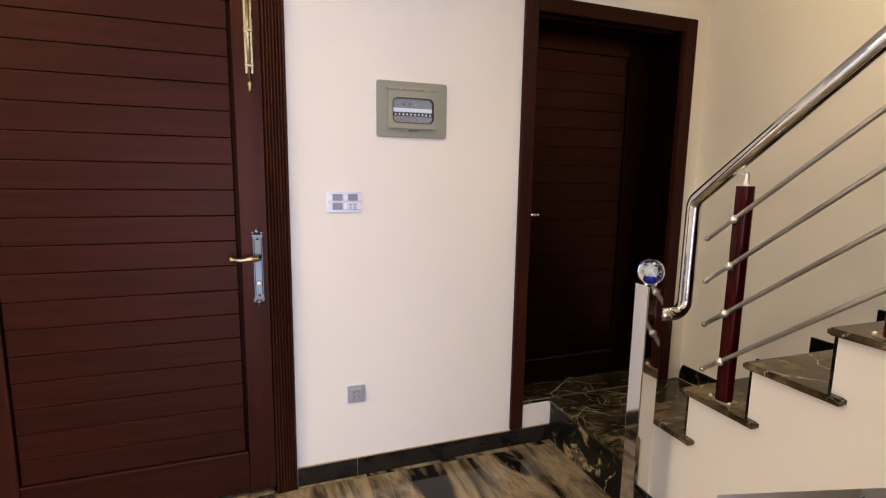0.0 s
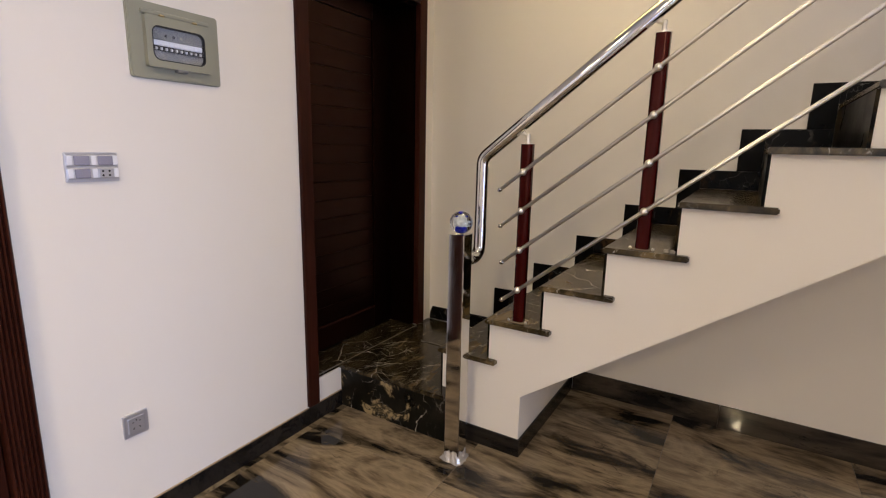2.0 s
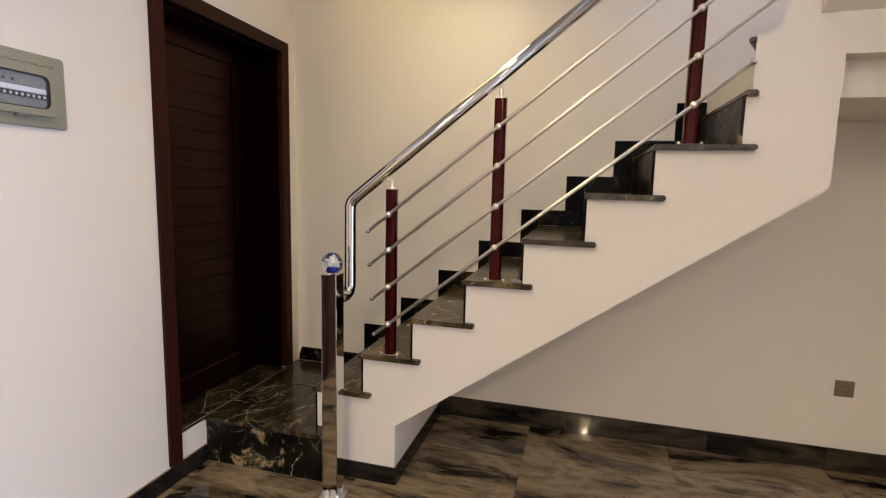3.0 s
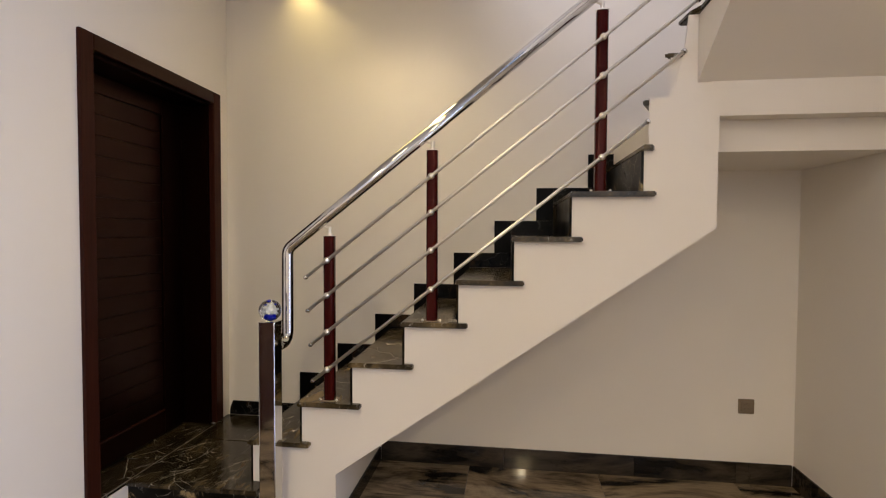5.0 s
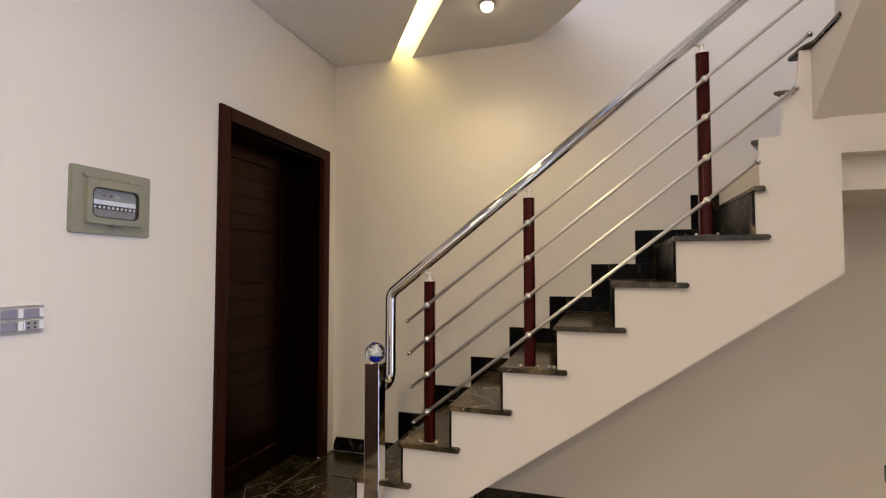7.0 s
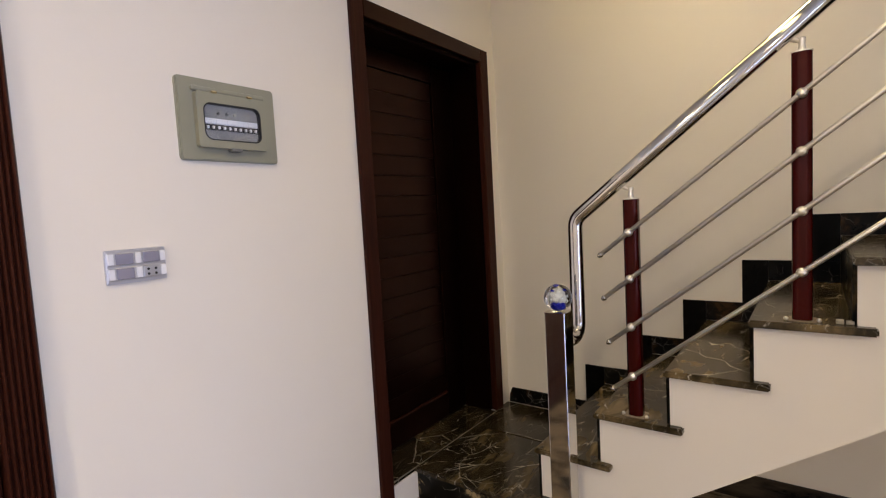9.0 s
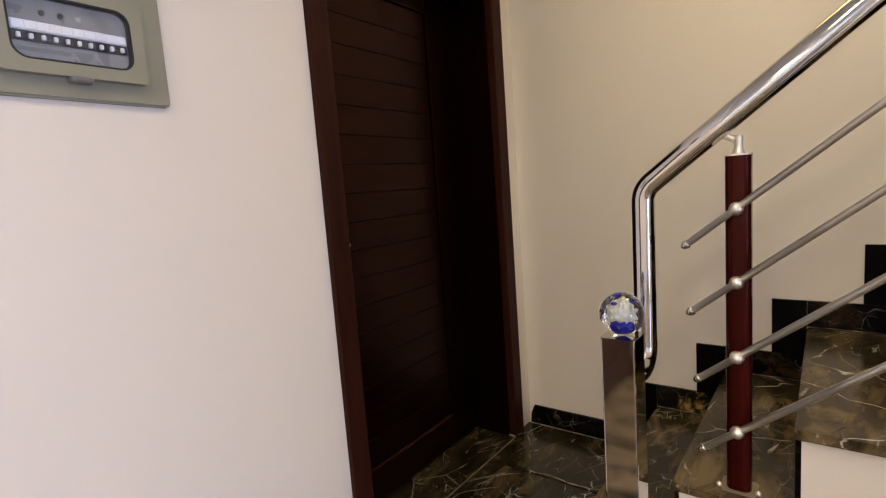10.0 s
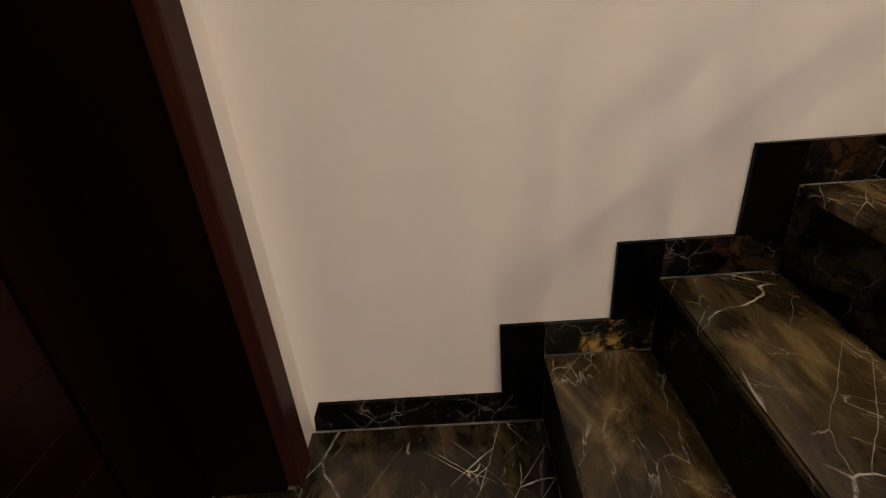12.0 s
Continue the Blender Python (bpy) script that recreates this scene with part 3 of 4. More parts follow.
def door_two():
    y = YA
    d = thing("door_2", (2.38, y, PLAT), "closed dark walnut door recessed in a dark frame", "door", "", "structure")
    bot_r, bot_l, topz = 0.278, 0.122, 2.42
    x0, x1 = 1.833, 2.935
    xi0, xi1 = 1.908, 2.857
    part("casing", soft_box(x0, xi0, y - 0.018, y + 0.02, bot_l, topz, 0.004), DARK_V, d)
    part("casing", soft_box(xi1, x1, y - 0.018, y + 0.02, bot_r, topz, 0.004), DARK_V, d)
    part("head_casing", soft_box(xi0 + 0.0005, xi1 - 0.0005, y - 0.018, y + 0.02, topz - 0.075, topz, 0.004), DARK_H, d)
    # jambs and stiles carry the recess shade in their colour
    part("jamb", box(bmesh.new(), 1.896, xi0 + 0.012, y + 0.021, y + 0.255, 0.278, 2.349), SHADED_IN, d)
    part("jamb", box(bmesh.new(), xi1 - 0.012, 2.866, y + 0.021, y + 0.255, 0.278, 2.349), SHADED_IN, d)
    part("head_jamb", box(bmesh.new(), xi0 + 0.012, xi1 - 0.012, y + 0.021, y + 0.255, 2.33, 2.349), SHADED_IN, d)
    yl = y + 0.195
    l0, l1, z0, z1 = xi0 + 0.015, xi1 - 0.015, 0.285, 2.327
    part("lock_stile", soft_box(l0, 1.985, yl, yl + 0.045, z0, z1, 0.004), SHADED_IN, d)
    part("hinge_stile", soft_box(2.655, l1, yl, yl + 0.045, z0, z1, 0.004), SHADED_IN, d)
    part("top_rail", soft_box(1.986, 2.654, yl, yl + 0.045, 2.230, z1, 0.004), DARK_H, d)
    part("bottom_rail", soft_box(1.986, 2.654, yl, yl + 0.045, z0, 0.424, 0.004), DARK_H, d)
    part("bead", soft_box(1.988, 2.652, yl - 0.003, yl + 0.012, 0.4245, 0.4325, 0.003, 2), DARK_V, d)
    n, h = 17, 0.1055
    b = soft_box(1.990, 2.650, 0.0, 0.022, 0.0004, h - 0.0004, 0.0013, 1)
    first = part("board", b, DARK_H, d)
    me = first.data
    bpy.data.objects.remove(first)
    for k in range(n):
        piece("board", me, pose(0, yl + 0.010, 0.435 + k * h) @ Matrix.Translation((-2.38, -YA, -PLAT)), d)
    part("core", box(bmesh.new(), 1.986, 2.654, yl + 0.034, yl + 0.042, 0.42, 2.232), SHADED_IN, d)
    part("rear_panel", box(bmesh.new(), 1.897, 2.865, y + 0.256, y + 0.270, 0.20, 2.348), DARK_V, d)
    kb = bmesh.new()
    tube(kb, [(1.985, yl, 1.312), (1.985, yl - 0.006, 1.312), (1.985, yl - 0.008, 1.312), (1.985, yl - 0.040, 1.312), (1.992, yl - 0.050, 1.312), (2.010, yl - 0.055, 1.312), (2.028, yl - 0.056, 1.312), (2.030, yl - 0.056, 1.312), (2.034, yl - 0.056, 1.312), (2.036, yl - 0.056, 1.312), (2.046, yl - 0.056, 1.312)],
         [0.018, 0.018, 0.009, 0.009, 0.010, 0.011, 0.012, 0.008, 0.008, 0.012, 0.011], 14)
    part("door_knob", kb, CHROME, d, "small steel lever")


door_two()

# ---------------------------------------------------------------- wall fittings


def breaker_box():
    cx, cz, y = 1.254, 1.828, YA
    d = thing("breaker_box", (cx, y, cz), "grey-green plastic breaker box with a clear window", "breaker box")
    pl = prism(bmesh.new(), [(cx + a, cz + b) for a, b in rounded(0.342, 0.254, 0.012)], y - 0.014, y, "y")
    edges = [e for e in pl.edges if all(v.co.y < y - 0.01 for v in e.verts)]
    bmesh.ops.bevel(pl, geom=edges, offset=0.004, segments=2, affect="EDGES")
    part("back_plate", pl, BOX_P, d)

    def hollow(outer, inner, y0, y1):
        b = bmesh.new()
        rings = []
        for poly, yy in ((outer, y1), (outer, y0), (inner, y0), (inner, y1)):
            rings.append([b.verts.new((cx + a, yy, cz + c)) for a, c in poly])
        k = len(outer)
        for ra, rb in zip(rings, rings[1:]):
            for i in range(k):
                b.faces.new((ra[i], ra[(i + 1) % k], rb[(i + 1) % k], rb[i]))
        bmesh.ops.recalc_face_normals(b, faces=b.faces[:])
        return b
    lid_o = [(a, b - 0.002) for a, b in rounded(0.244, 0.170, 0.008, 6)]
    lid_i = [(a - 0.002, b - 0.006) for a, b in rounded(0.200, 0.116, 0.026, 6)]
    lid = part("lid", hollow(lid_o, lid_i, y - 0.034, y - 0.013), BOX_P, d)
    lid_g = [(a - 0.002, b - 0.006) for a, b in rounded(0.193, 0.109, 0.023, 6)]
    part("gasket", hollow(lid_i, lid_g, y - 0.0345, y - 0.016), BLACK_P, lid)
    part("hood", soft_box(cx - 0.130, cx + 0.124, y - 0.026, y - 0.013, cz + 0.085, cz + 0.100, 0.004), BOX_P, d)
    for sx in (-0.062, 0.062):
        part("hinge", soft_box(cx + sx - 0.010, cx + sx + 0.010, y - 0.038, y - 0.024, cz + 0.081, cz + 0.089, 0.003, 1), BRASS, d)
    part("latch", soft_box(cx - 0.020, cx + 0.020, y - 0.040, y - 0.014, cz - 0.097, cz - 0.086, 0.004), BOX_L, d)
    part("inner_panel", box(bmesh.new(), cx - 0.100, cx + 0.096, y - 0.018, y - 0.0145, cz - 0.062, cz + 0.050), BOX_L, d)
    for i, sx in enumerate((-0.045, -0.016, 0.012)):
        b = bmesh.new()
        tube(b, [(cx + sx, y - 0.018, cz + 0.024), (cx + sx, y - 0.021, cz + 0.024)], 0.005, 12)
        part("indicator", b, BLACK_P if i < 2 else BOX_P, d)
    part("breaker_strip", soft_box(cx - 0.096, cx + 0.092, y - 0.024, y - 0.018, cz - 0.012, cz + 0.006, 0.002, 1), BREAKER_P, d)
    part("breaker_groove", box(bmesh.new(), cx - 0.096, cx + 0.092, y - 0.0215, y - 0.018, cz - 0.030, cz - 0.0125), BLACK_P, d)
    for k in range(10):
        x = cx - 0.086 + k * 0.0186
        br = part("breaker", soft_box(x - 0.0078, x + 0.0078, y - 0.0255, y - 0.0241, cz - 0.010, cz + 0.004, 0.0006, 1), BREAKER_P, d)
        part("toggle", soft_box(x - 0.003, x + 0.003, y - 0.029, y - 0.0216, cz - 0.027, cz - 0.018, 0.001, 1), BREAKER_P, br)
    part("window_pane", box(bmesh.new(), cx - 0.099, cx + 0.095, y - 0.0312, y - 0.0300, cz - 0.061, cz + 0.049), CLEAR, d).visible_shadow = False


breaker_box()


def switch_plate():
    cx, cz, y = 0.931, 1.399, YA
    d = thing("switch_plate", (cx, y, cz), "silver four-part switch and socket plate on the wall", "light switch")
    pl = prism(bmesh.new(), [(cx + a, cz + b) for a, b in rounded(0.158, 0.094, 0.004)], y - 0.010, y, "y")
    edges = [e for e in pl.edges if all(v.co.y < y - 0.009 for v in e.verts)]
    bmesh.ops.bevel(pl, geom=edges, offset=0.003, segments=2, affect="EDGES")
    part("plate", pl, SILVER_P, d)
    for sz in (0.0215, -0.0195):
        part("trim_strip", soft_box(cx - 0.076, cx + 0.076, y - 0.0118, y - 0.009, cz + sz - 0.0175, cz + sz + 0.0175, 0.002), SILVER_P, d)
    for sx, sz in ((-0.032, 0.0215), (0.038, 0.0215), (-0.032, -0.0195)):
        part("rocker", soft_box(cx + sx - 0.0225, cx + sx + 0.0225, y - 0.0150, y - 0.0112, cz + sz - 0.0150, cz + sz + 0.0150, 0.002), LILAC_P, d, "grey-lilac rocker switch")
    for sx, sz in ((-0.066, 0.0215), (0.004, 0.0215), (0.069, 0.0215), (-0.066, -0.0195), (0.004, -0.0195), (0.069, -0.0195)):
        part("rocker_side", soft_box(cx + sx - 0.0075, cx + sx + 0.0075, y - 0.0140, y - 0.0112, cz + sz - 0.0150, cz + sz + 0.0150, 0.0015), WHITE_P, d)
    so = part("outlet", soft_box(cx + 0.014, cx + 0.060, y - 0.0140, y - 0.0112, cz - 0.0345, cz - 0.0045, 0.0015), SILVER_P, d)
    for sx in (0.027, 0.047):
        for sz in (-0.013, -0.027):
            b = bmesh.new()
            tube(b, [(cx + sx, y - 0.0148, cz + sz), (cx + sx, y - 0.0132, cz + sz)], 0.0036, 10)
            part("hole", b, BLACK_P, so)


switch_plate()


def wall_socket(m, body, face, label):
    d = new("wall_socket")
    d.empty_display_size = 0.1
    tagged(d, label, "wall socket", "wall sockets")
    pl = prism(bmesh.new(), rounded(0.088, 0.088, 0.004), -0.009, 0.0, "y")
    edges = [e for e in pl.edges if all(v.co.y < -0.008 for v in e.verts)]
    bmesh.ops.bevel(pl, geom=edges, offset=0.002, segments=2, affect="EDGES")
    part("plate", pl, body, d)
    fc = part("face", soft_box(-0.030, 0.030, -0.012, -0.008, -0.030, 0.030, 0.003), face, d)
    for x, z, w, h, tilt in ((-0.012, 0.012, 0.006, 0.003, 0), (0.012, 0.012, 0.006, 0.003, 0), (0, 0.018, 0.003, 0.006, 0), (-0.011, -0.012, 0.003, 0.008, 30), (0.011, -0.012, 0.003, 0.008, -30)):
        b = box(bmesh.new(), -w / 2, w / 2, -0.0128, -0.0115, -h / 2, h / 2)
        bmesh.ops.transform(b, matrix=pose(x, 0, z, 0, tilt, 0), verts=b.verts)
        part("slot", b, BLACK_P, fc)
    d.matrix_basis = m
    return d


wall_socket(pose(0.977, YA, 0.456), SILVER_P, SILVER_P, "small silver wall socket above the dark skirting")
wall_socket(pose(XB, -0.352, 0.492, 0, 0, -90), BEIGE_P, BEIGE_P, "small beige wall socket under the staircase")

# ---------------------------------------------------------------- staircase
stair = thing("staircase", (2.6, 1.2, ZF), "white plastered staircase with black veined marble treads", "staircase")
SL = 0.024                                  # slab thickness


# body of the lower flight, drawn from the side
prof = [(1.905, ZF), (1.905, 0.333), (0.165, 1.552), (0.165, 2.044), (0.44, 2.044), (0.44, top_of(8) - SL), (riser_y(8), top_of(8) - SL)]
for k in range(7, 0, -1):
    prof += [(riser_y(k + 1), top_of(k) - SL), (riser_y(k), top_of(k) - SL)]
prof += [(riser_y(1), ZF)]
part("lower_flight", prism(bmesh.new(), prof, XS, XB, "x"), WALL, stair, "white plastered stair flight")

# winding treads and the landing above
T8, T9, T10 = top_of(8), top_of(9), top_of(10)
part("winder_core", prism(bmesh.new(), [(XS + 0.001, 0.458), (XB, 0.10), (XB, YC), (XS + 0.001, 0.36)], 1.957, T9 - SL), WALL, stair)
part("winder_core", prism(bmesh.new(), [(XS + 0.002, 0.37), (XB, YC), (2.27, YC), (XS + 0.002, 0.30)], 2.048, T10 - SL), WALL, stair)
part("landing_core", prism(bmesh.new(), [(XS + 0.003, 0.20), (2.467, 0.20), (2.467, YC), (XS + 0.003, YC)], 2.046, 2.20), WALL, stair)
part("landing_beam", prism(bmesh.new(), [(2.30, 0.164), (XB, 0.164), (XB, YC), (2.30, YC)], 1.902, 2.045), WALL, stair)
cheek = [(0.456, 1.90), (0.456, 2.124), (0.362, 2.128), (0.315, 2.32), (0.297, 2.482), (0.2565, 2.482), (0.2565, 2.186), (YC, 2.186), (YC, 2.041), (0.163, 2.041), (0.163, 1.90)]
part("winder_cheek", prism(bmesh.new(), cheek, XS - 0.0003, XS + 0.010, "x"), WALL, stair)


def slab(name, poly, z, material, label=""):
    b = prism(bmesh.new(), poly, z - SL, z)
    bmesh.ops.bevel(b, geom=[e for e in b.edges if abs(e.verts[0].co.z - e.verts[1].co.z) < 1e-6], offset=0.005, segments=2, affect="EDGES")
    return part(name, b, material, stair, label)


OV = 0.035
for k in range(1, 8):
    yf, yb = riser_y(k) + 0.012, riser_y(k + 1)
    yn = yb - 0.046
    slab("tread", [(XS - OV, yf), (XB - 0.012, yf), (XB - 0.012, yb + 0.0005), (XS - 0.001, yb + 0.0005), (XS - 0.001, yn), (XS - OV, yn)], top_of(k), TREAD_M)
slab("winder_tread", [(XS - OV, 0.487), (XB - 0.012, 0.487), (XB - 0.012, 0.10), (XS - OV, 0.445)], T8, TREAD_M)
slab("winder_tread", [(XS + 0.0105, 0.482), (XB - 0.012, 0.112), (XB - 0.012, YC), (XS + 0.0105, 0.38)], T9, TREAD_M)
slab("winder_tread", [(XS + 0.0105, 0.392), (XB - 0.012, YC + 0.01), (2.27, YC), (XS + 0.0105, 0.30)], T10, TREAD_M)
for k in range(1, 9):
    z0 = (top_of(k - 1) if k > 1 else PLAT) + 0.0005
    part("riser", box(bmesh.new(), XS + 0.002, XB - 0.012, riser_y(k) + 0.0005, riser_y(k) + 0.0115, z0, top_of(k) - SL - 0.0005), GOLD_M if k == 8 else RISER_M, stair)

# upper flight towards the west
def riser_x(k):
    return XS + 0.01 - RUN * (k - 11)


prof = [(XS + 0.006, 2.19), (XS + 0.006, top_of(11) - SL - 0.022)]
for k in range(11, 15):
    prof += [(riser_x(k + 1), top_of(k) - SL - (0.022 if k == 11 else 0)), (riser_x(k + 1), top_of(k + 1) - SL)]
prof += [(1.01, top_of(15) - SL), (1.01, 2.97)]
part("upper_flight", prism(bmesh.new(), prof, YC + 0.001, 0.255, "y"), WALL, stair, "white plastered upper flight seen from below")
for k in range(11, 15):
    xe, xw = riser_x(k), riser_x(k + 1)
    poly = [(xe + 0.03, YC + 0.012), (xe + 0.03, 0.255 + OV), (xw - 0.03, 0.255 + OV), (xw - 0.03, 0.256), (xw, 0.256), (xw, YC + 0.012)]
    if k == 11:
        # the first one turns its nosing round the corner and lies flush further on
        poly = [(xe + 0.115, YC + 0.012), (xe + 0.115, 0.302), (xe + 0.01, 0.292), (xe - 0.05, 0.264), (xw - 0.03, 0.264), (xw - 0.03, 0.256), (xw, 0.256), (xw, YC + 0.012)]
    slab("tread", poly, top_of(k) - (0.022 if k == 11 else 0), TREAD_M)

# stepped skirting on the east wall
SKH = 0.093
EDGE_Y = [YA + 0.005, 2.455, 2.192, 1.936, 1.677, 1.419, 1.161, 0.902, 0.590]
for k in range(0, 9):
    t = top_of(k) if k else PLAT
    y0 = EDGE_Y[k]
    yr = riser_y(k + 1) + 0.0125 if k < 8 else 0.11
    if k:
        y0m = riser_y(k) + 0.012
        prev = top_of(k - 1) if k > 1 else PLAT
        # upright leg in front of the riser, and the run above the tread
        leg = [(y0, prev + SKH + 0.0005), (y0, t + SKH), (y0m + 0.0008, t + SKH), (y0m + 0.0008, prev + SKH + 0.0005)]
        part("skirting", prism(bmesh.new(), leg, XB - 0.0117, XB - 0.0005, "x"), PLINTH_B, stair)
        poly = [(y0m, t + 0.0005), (y0m, t + SKH), (yr, t + SKH), (yr, t + 0.0005)]
    else:
        poly = [(y0, t + 0.001), (y0 - 0.004, t + 0.05), (y0 - 0.022, t + SKH), (riser_y(1) + 0.0125, t + SKH), (riser_y(1) + 0.0125, t + 0.001)]
    part("skirting", prism(bmesh.new(), poly, XB - 0.0115, XB - 0.0005, "x"), GOLD_RUN if k == 1 else PLINTH_M, stair)

# door landing: body, front, slabs
part("landing_body", box(bmesh.new(), 2.105, XB, riser_y(1) + 0.0005, YA, ZF, PLAT - SL), WALL, stair)
part("landing_body", box(bmesh.new(), 2.106, XS - 0.001, 2.262, riser_y(1), ZF, PLAT - SL), WALL, stair)
part("landing_front", box(bmesh.new(), 2.093, 2.1045, 2.262, YA - 0.0005, ZF, PLAT - SL - 0.0005), GOLD_M, stair, "black and gold veined marble riser")
slab("landing_slab", [(2.078, 2.262), (XS - 0.002, 2.262), (XS - 0.002, riser_y(1) + 0.0005), (2.62, riser_y(1) + 0.0005), (2.62, YA), (2.078, YA)], PLAT, LANDING_M)
slab("landing_slab", [(2.6215, riser_y(1) + 0.0125), (XB - 0.013, riser_y(1) + 0.0125), (XB - 0.013, YA + 0.02), (2.859, YA + 0.02), (2.859, YA), (2.6215, YA)], PLAT, LANDING_M)
slab("threshold_slab", [(1.909, YA + 0.003), (2.33, YA + 0.003), (2.33, YA + 0.25), (1.909, YA + 0.25)], PLAT, LANDING_M)
slab("threshold_slab", [(2.3315, YA + 0.003), (2.856, YA + 0.003), (2.856, YA + 0.25), (2.3315, YA + 0.25)], PLAT, LANDING_M)

JOINT = plain("pale_stone_joint", (0.15, 0.13, 0.10), 0.6)
part("joint", box(bmesh.new(), 1.910, 2.856, YA + 0.0002, YA + 0.0028, PLAT - 0.006, PLAT - 0.0003), JOINT, stair, "pale joint before the threshold")

# ---------------------------------------------------------------- railing
rail = thing("stair_railing", (2.2, 1.3, top_of(4)), "polished steel railing with red wooden posts and four rods", "railing")
RX, SLOPE = 2.197, RISE / RUN


def rail_z(y):
    return 1.442 + 0.790 * (2.152 - y)


bm = bmesh.new()
ybend = 2.152
end_y = 0.30
pts = [(2.056, 2.160, 0.985)] + arc((2.03, 2.16, 0.985), (RX, 2.154, 0.985), (RX, ybend, 1.40), 0.055)
pts += arc((RX, ybend, 1.05), (RX, ybend, 1.442), (RX, end_y, rail_z(end_y)), 0.06)
pts += [(RX, end_y, rail_z(end_y))]
part("handrail", tube(bm, pts, 0.0280, 24), CHROME, rail, "polished tubular steel handrail")
bm = bmesh.new()
tube(bm, [(2.0525, 2.16, 0.985), (2.060, 2.16, 0.985), (2.063, 2.16, 0.985)], [0.040, 0.040, 0.030], 20)
part("flange", bm, CHROME, rail)
# rail of the upper flight
bm = bmesh.new()
tube(bm, [(RX, 0.30, rail_z(0.30)), (RX - 0.02, 0.285, rail_z(0.285)), (1.95, 0.275, rail_z(0.285) + 0.10), (1.2, 0.275, rail_z(0.285) + 0.70)], 0.0265, 20)
part("upper_handrail", bm, CHROME, rail)

bm = bmesh.new()
tube(bm, [(1.985, 0.235, top_of(11) - 0.0215), (1.985, 0.235, top_of(11) - 0.012), (1.985, 0.235, top_of(11) - 0.010), (1.985, 0.235, rail_z(0.285) + 0.06)], [0.024, 0.022, 0.011, 0.011], 14)
part("upper_post", bm, SATIN, rail, "slim steel post on the upper flight")

ROD_X = 2.172
RODS = [(1.310, 2.046, 0.226), (1.140, 2.037, 0.262), (0.962, 2.023, 0.315), (0.777, 2.014, 0.462)]


def rod_z(z0, y):
    return z0 + 0.788 * (2.043 - y)


for z0, ys, y1 in RODS:
    b = bmesh.new()
    tube(b, [(ROD_X, ys, rod_z(z0, ys)), (ROD_X, y1, rod_z(z0, y1))], 0.0082, 12)
    r = part("rod", b, SATIN, rail)
    d = Vector((0, 1, -0.788)).normalized()
    p = Vector((ROD_X, ys, rod_z(z0, ys)))
    b = bmesh.new()
    tube(b, [p - d * 0.004, p, p + d * 0.004, p + d * 0.012, p + d * 0.016], [0.0086, 0.0105, 0.0105, 0.007, 0.002], 12)
    part("rod_tip", b, CHROME, r)
    q = Vector((ROD_X, y1, rod_z(z0, y1)))
    b = bmesh.new()
    tube(b, [q + d * 0.012, q, q - d * 0.004], [0.012, 0.014, 0.010], 12)
    part("rod_end", b, CHROME, r)

for yc, k in ((1.943, 2), (1.433, 4), (0.660, 7)):
    z0, z1 = top_of(k), top_of(k) + 0.812
    xc = 2.212
    shape = [(xc + a, yc + b) for a, b in rounded(0.053, 0.053, 0.018, 6)]
    post = part("post", prism(bmesh.new(), shape, z0 + 0.004, z1), POST_W, rail, "red-brown lacquered wooden post")
    cap_shape = [(xc + a, yc + b) for a, b in rounded(0.056, 0.056, 0.019, 6)]
    part("cap", prism(bmesh.new(), cap_shape, z1 + 0.0003, z1 + 0.004), SATIN, post)
    base_shape = [(xc + a, yc + b) for a, b in rounded(0.070, 0.078, 0.012, 4)]
    part("foot_plate", prism(bmesh.new(), base_shape, z0 + 0.0005, z0 + 0.0035), DUST, post)
    for s in (-1, 1):
        b = ball(bmesh.new(), (xc - 0.020, yc + s * 0.042, z0 + 0.006), 0.007, 10)
        part("bolt_head", b, SATIN, post)
    # waisted stub with a collar, and a short elbow to the underside of the rail
    ya = yc + 0.030
    za = rail_z(ya) - 0.026
    b = bmesh.new()
    tube(b, [(xc, yc, z1 + 0.004), (xc, yc, z1 + 0.009), (xc, yc, z1 + 0.014), (xc, yc, z1 + 0.026), (xc, yc, z1 + 0.038), (xc, yc, z1 + 0.044), (xc, yc, z1 + 0.047)], [0.0125, 0.0122, 0.0096, 0.0084, 0.0098, 0.0100, 0.0050], 16)
    tube(b, [(xc, yc - 0.004, z1 + 0.036), (xc, yc + 0.012, z1 + 0.040), (RX + 0.004, ya, max(za, z1 + 0.046))], [0.0066, 0.0072, 0.0090], 12)
    part("bracket", b, SATIN, post, "turned steel rail bracket")
    for z0r, ys, y1 in RODS:
        b = ball(bmesh.new(), (ROD_X, yc, rod_z(z0r, yc)), 0.0155, 16)
        part("rod_knob", b, SATIN, post)
        b = bmesh.new()
        tube(b, [(ROD_X, yc, rod_z(z0r, yc)), (xc - 0.025, yc, rod_z(z0r, yc))], 0.009, 10)
        part("rod_stem", b, SATIN, post)

